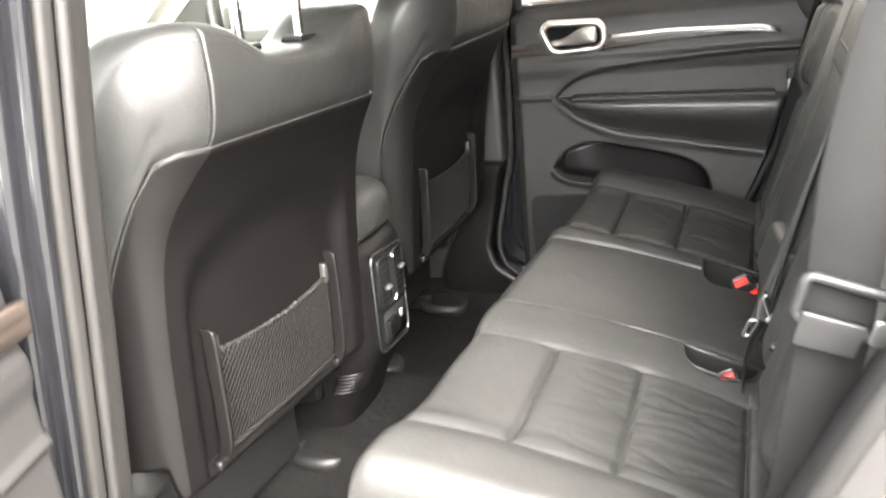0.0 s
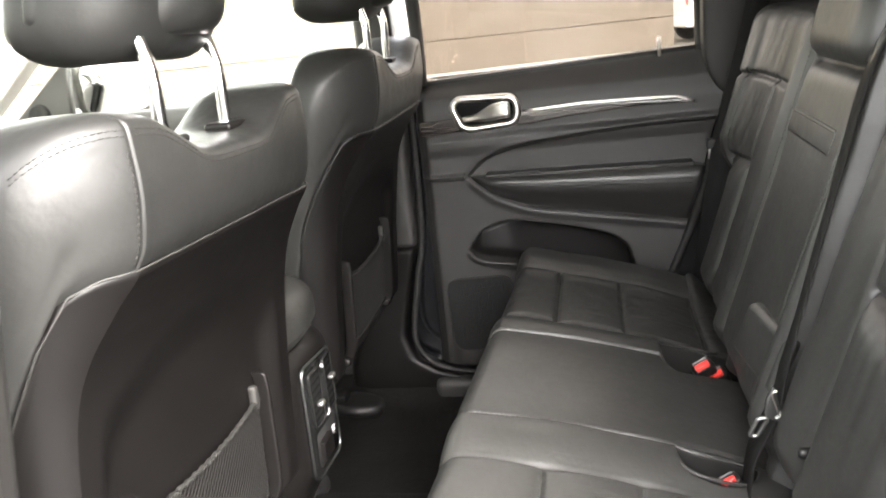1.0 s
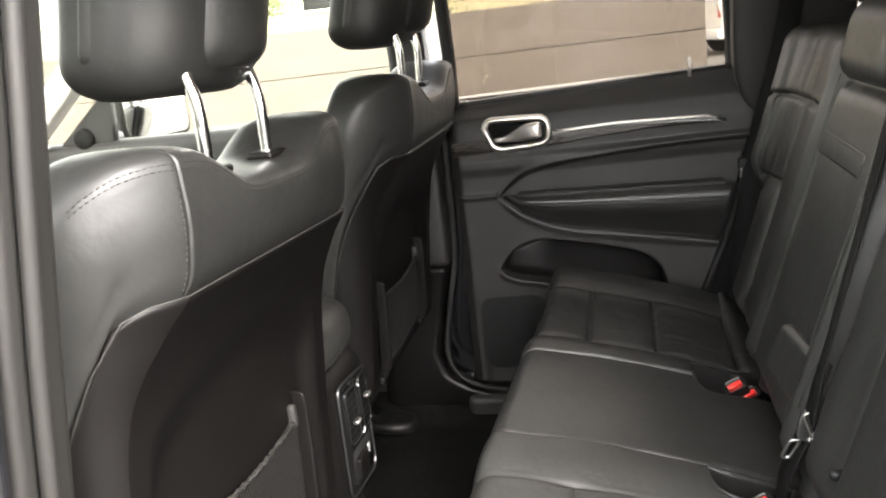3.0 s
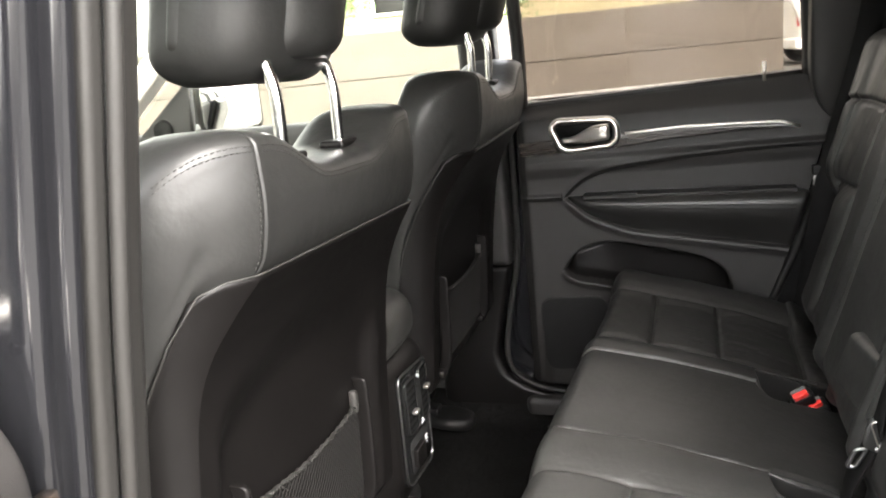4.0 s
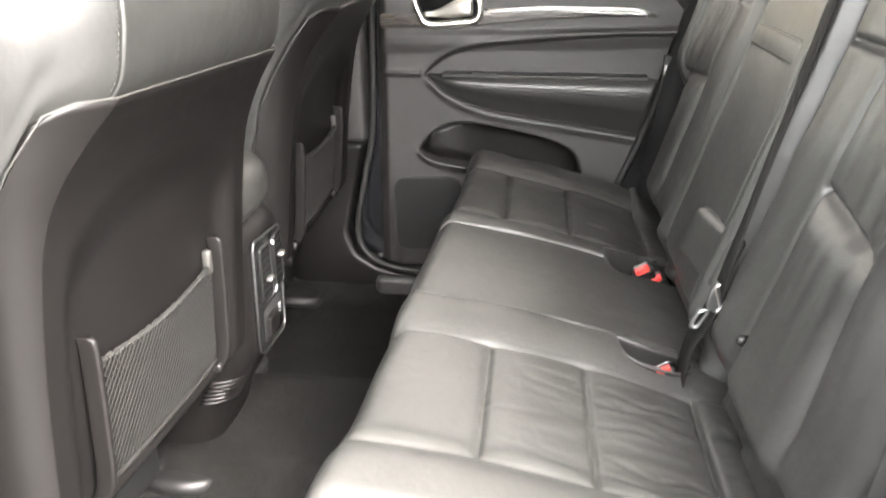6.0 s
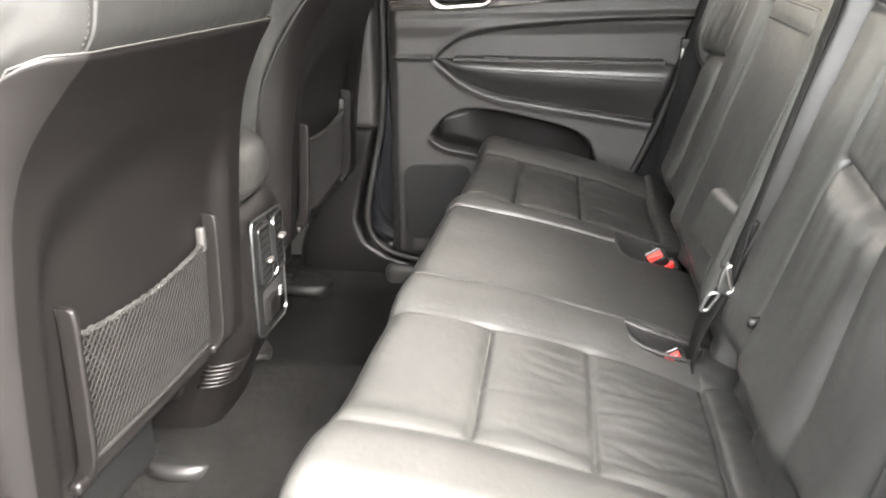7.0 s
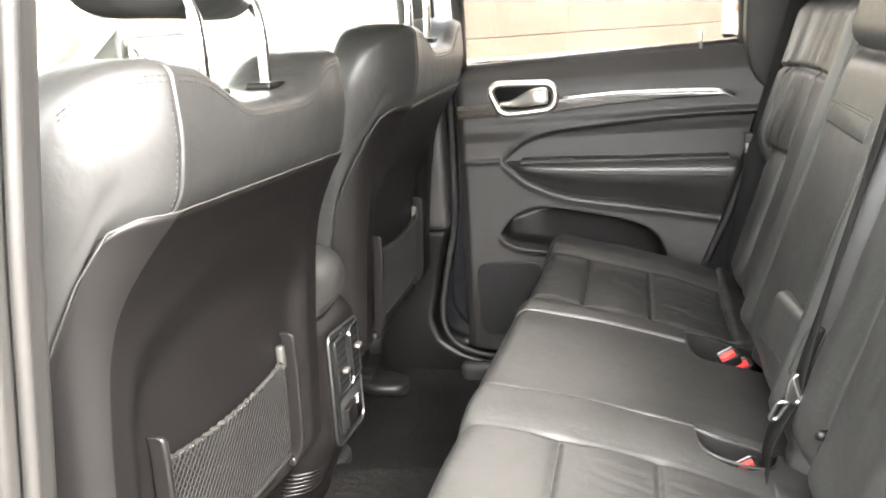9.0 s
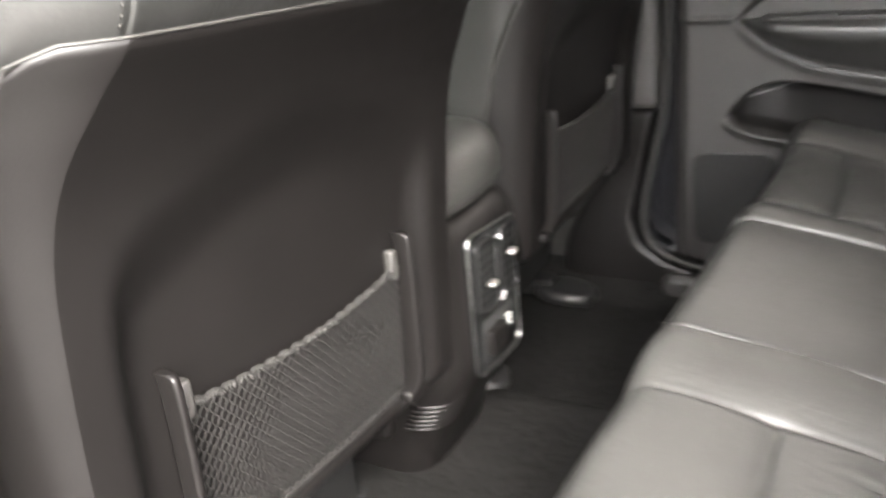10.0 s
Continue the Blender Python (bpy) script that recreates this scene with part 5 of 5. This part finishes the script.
for i in range(-5, 1):
    base = FN * 15 + FD * (i * 5.0 + 4.25)
    for k in range(2):
        if panel_me is None:
            ob = part("fence_panel", panel_bm, FENCE, fence, smooth=False)
            panel_me = ob.data
        else:
            ob = new("fence_panel", panel_me)
            ob.parent = fence
        ob.matrix_local = Matrix.Translation(base + Vector((0, 0, 0.30 + 0.86 * k))) @ Matrix.Rotation(math.atan2(FD.y, FD.x), 4, "Z")
    rail = part("fence_rail", rbox((2.50, 0.015, 0.05), 0.004, (1, 1, 1)), FENCE, fence, smooth=False)
    rail.matrix_local = Matrix.Translation(base + FN * 0.045 + Vector((0, 0, 0.73))) @ Matrix.Rotation(math.atan2(FD.y, FD.x), 4, "Z")
    post = part("fence_post", rbox((0.05, 0.05, 0.83), 0.012, (1, 1, 1)), FENCE, fence, smooth=False)
    post.matrix_local = Matrix.Translation(base + FD * 2.48 + FN * 0.075 + Vector((0, 0, 0.80))) @ Matrix.Rotation(math.atan2(FD.y, FD.x), 4, "Z")
    cap = part("post_cap", rbox((0.065, 0.065, 0.02), 0.012, (1, 1, 1)), FENCE, fence, smooth=False)
    cap.matrix_local = Matrix.Translation(base + FD * 2.48 + FN * 0.075 + Vector((0, 0, 1.645)))

# parked van
van = thing("van", "white parked van with red tail lamp", "van")
VM = Matrix.Translation((2.42, 19.6, 0)) @ Matrix.Rotation(radians(17), 4, "Z")


def van_shape(v):
    v = v.copy()
    t = sm(0.9, 2.0, v.z)
    v.y = v.y * (1 - 0.14 * t)
    v.x += 0.14 * t if v.x < 0 else -0.5 * t
    return VM @ v


part("body", rbox((2.3, 0.95, 0.80), 0.14, (8, 6, 8), van_shape, (2.3, 0, 1.15)), VANPAINT, van, "white painted van body")
for x in (0.75, 3.7):
    for y in (-0.88, 0.88):
        wh = part("wheel", tube([VM @ Vector((x, y - 0.1, 0.34)), VM @ Vector((x, y - 0.08, 0.34)), VM @ Vector((x, y + 0.08, 0.34)), VM @ Vector((x, y + 0.1, 0.34))], 0.34, 24, radii=[0.31, 0.34, 0.34, 0.31]), TYRE, van, "black van tyre")
        part("rim", tube([VM @ Vector((x, y - 0.112, 0.34)), VM @ Vector((x, y + 0.112, 0.34))], 0.20, 16), STEEL, wh)
part("tail_lamp", rbox((0.04, 0.07, 0.16), 0.02, (1, 1, 1), lambda v: VM @ v, (0.04, -0.80, 1.0)), REDLIGHT, van, "red tail lamp")
part("tail_lamp", rbox((0.04, 0.07, 0.16), 0.02, (1, 1, 1), lambda v: VM @ v, (0.04, 0.80, 1.0)), REDLIGHT, van, "red tail lamp")
part("bumper", rbox((0.08, 0.90, 0.12), 0.05, (1, 2, 1), lambda v: VM @ v, (0.0, 0, 0.48)), VANPAINT, van)
part("side_window", rbox((0.9, 0.02, 0.25), 0.015, (2, 1, 2), lambda v: VM @ v, (1.6, -0.885, 1.55)), GLOSSBLACK, van, "dark side window")

# house and tree past the fence
house = thing("house", "cream stuccoed house behind the fence", "house")
HM = Matrix.Translation((-3.0, 30.0, 0)) @ Matrix.Rotation(radians(17), 4, "Z")
part("wall", rbox((9, 4, 2.6), 0.03, (1, 1, 1), lambda v: HM @ v, (0, 0, 2.6)), STUCCO, house, smooth=False)
part("roof", plate([(-4.6, 5.15), (4.6, 5.15), (0, 7.2)], 18.8, lambda a, b, d: HM @ Vector((d - 9.4, a, b)), 0), ROOFTILE, house, smooth=False)
for i in range(5):
    win = part("window", rbox((0.6, 0.05, 0.7), 0.02, (1, 1, 1), lambda v, i=i: HM @ v, (-7 + 3.5 * i, -4.02, 2.9)), VANPAINT, house, "white framed window", smooth=False)
    part("pane", rbox((0.5, 0.02, 0.6), 0.01, (1, 1, 1), lambda v: HM @ v, (-7 + 3.5 * i, -4.08, 2.9)), GLOSSBLACK, win, smooth=False)


def build_tree(x, y, h, seed):
    rnd = random.Random(seed)
    tree = thing("tree", "leafy green tree behind the fence", "tree", "trees")
    trunk = bmesh.new()
    tube(smooth_path([(x, y, 0), (x + 0.05, y, h * 0.3), (x - 0.06, y + 0.05, h * 0.6), (x, y, h * 0.9)], 4), 0.1, 8, bm=trunk, radii=[0.13 - 0.0085 * i for i in range(13)])
    tips = []
    for i in range(14):
        a, z = rnd.uniform(0, 6.28), h * rnd.uniform(0.25, 0.85)
        r = rnd.uniform(0.5, 1.0) * h * 0.30
        tip = (x + r * math.cos(a), y + r * math.sin(a), z + r * 0.6)
        tube([(x, y, z), ((x + tip[0]) / 2, (y + tip[1]) / 2, z + r * 0.2), tip], 0.03, 5, bm=trunk, radii=[0.04, 0.03, 0.012])
        tips.append(Vector(tip))
    part("trunk", trunk, BARK, tree)
    crown = bmesh.new()
    for i in range(4200):
        c = rnd.choice(tips) + Vector((rnd.gauss(0, 0.30), rnd.gauss(0, 0.30), rnd.gauss(0, 0.24))) * h * 0.28
        s = rnd.uniform(0.04, 0.085)
        d = Vector((rnd.gauss(0, 1), rnd.gauss(0, 1), rnd.gauss(0, 0.6))).normalized()
        e = d.orthogonal().normalized()
        vs = [crown.verts.new(c + p) for p in (-d * s, e * s * 0.45, d * s, -e * s * 0.45)]
        crown.faces.new(vs)
    part("crown", crown, LEAF, tree, "crown of many small green leaves", smooth=False)


build_tree(-4.0, 19.0, 3.4, 3)
build_tree(-8.4, 17.5, 3.4, 5)

# door mirror on the far side
MIRROR_TURN = Matrix.Translation((-0.90, 1.06, 0)) @ Matrix.Rotation(radians(-28), 4, "Z") @ Matrix.Translation((0.90, -1.06, 0))
mirror = thing("door_mirror", "far side door mirror with dark housing", "car mirror")
part("housing", rbox((0.05, 0.116, 0.088), 0.035, (4, 6, 4), lambda v: MIRROR_TURN @ Vector((-0.89 + (v.x + 0.89) * (1 - 0.45 * ((v.y - 1.065) / 0.116) ** 2), v.y, v.z)), (-0.944, 1.065, 1.212)), BUCKLE, mirror, "gloss dark mirror housing")
part("mirror_glass", plate(rounded([(-0.103, -0.068), (0.100, -0.068), (0.100, 0.074), (-0.103, 0.074)], 0.030), 0.003, lambda a, b, d: MIRROR_TURN @ Vector((-0.894 + d + 0.02 * a, 1.065 + a, 1.210 + b)), 0.001), MIRROR, mirror, "bright mirror glass")
part("arm", rbox((0.03, 0.09, 0.03), 0.02, (2, 2, 2), None, (-0.95, 0.84, 1.15)), PAINT, mirror)
part("sail_panel", plate([(-1.06, 1.11), (-0.83, 1.13), (-0.81, 1.315)], 0.03, lambda a, b, d: (a, 0.745 - d * 0.6, b), 0.006), SOFT, mirror, "dark triangular sail panel")
part("tweeter", tube([(-0.912, 0.728, 1.180), (-0.912, 0.712, 1.180)], 0.028, 16, radii=[0.03, 0.024]), SPEAKER, mirror, "small round tweeter")
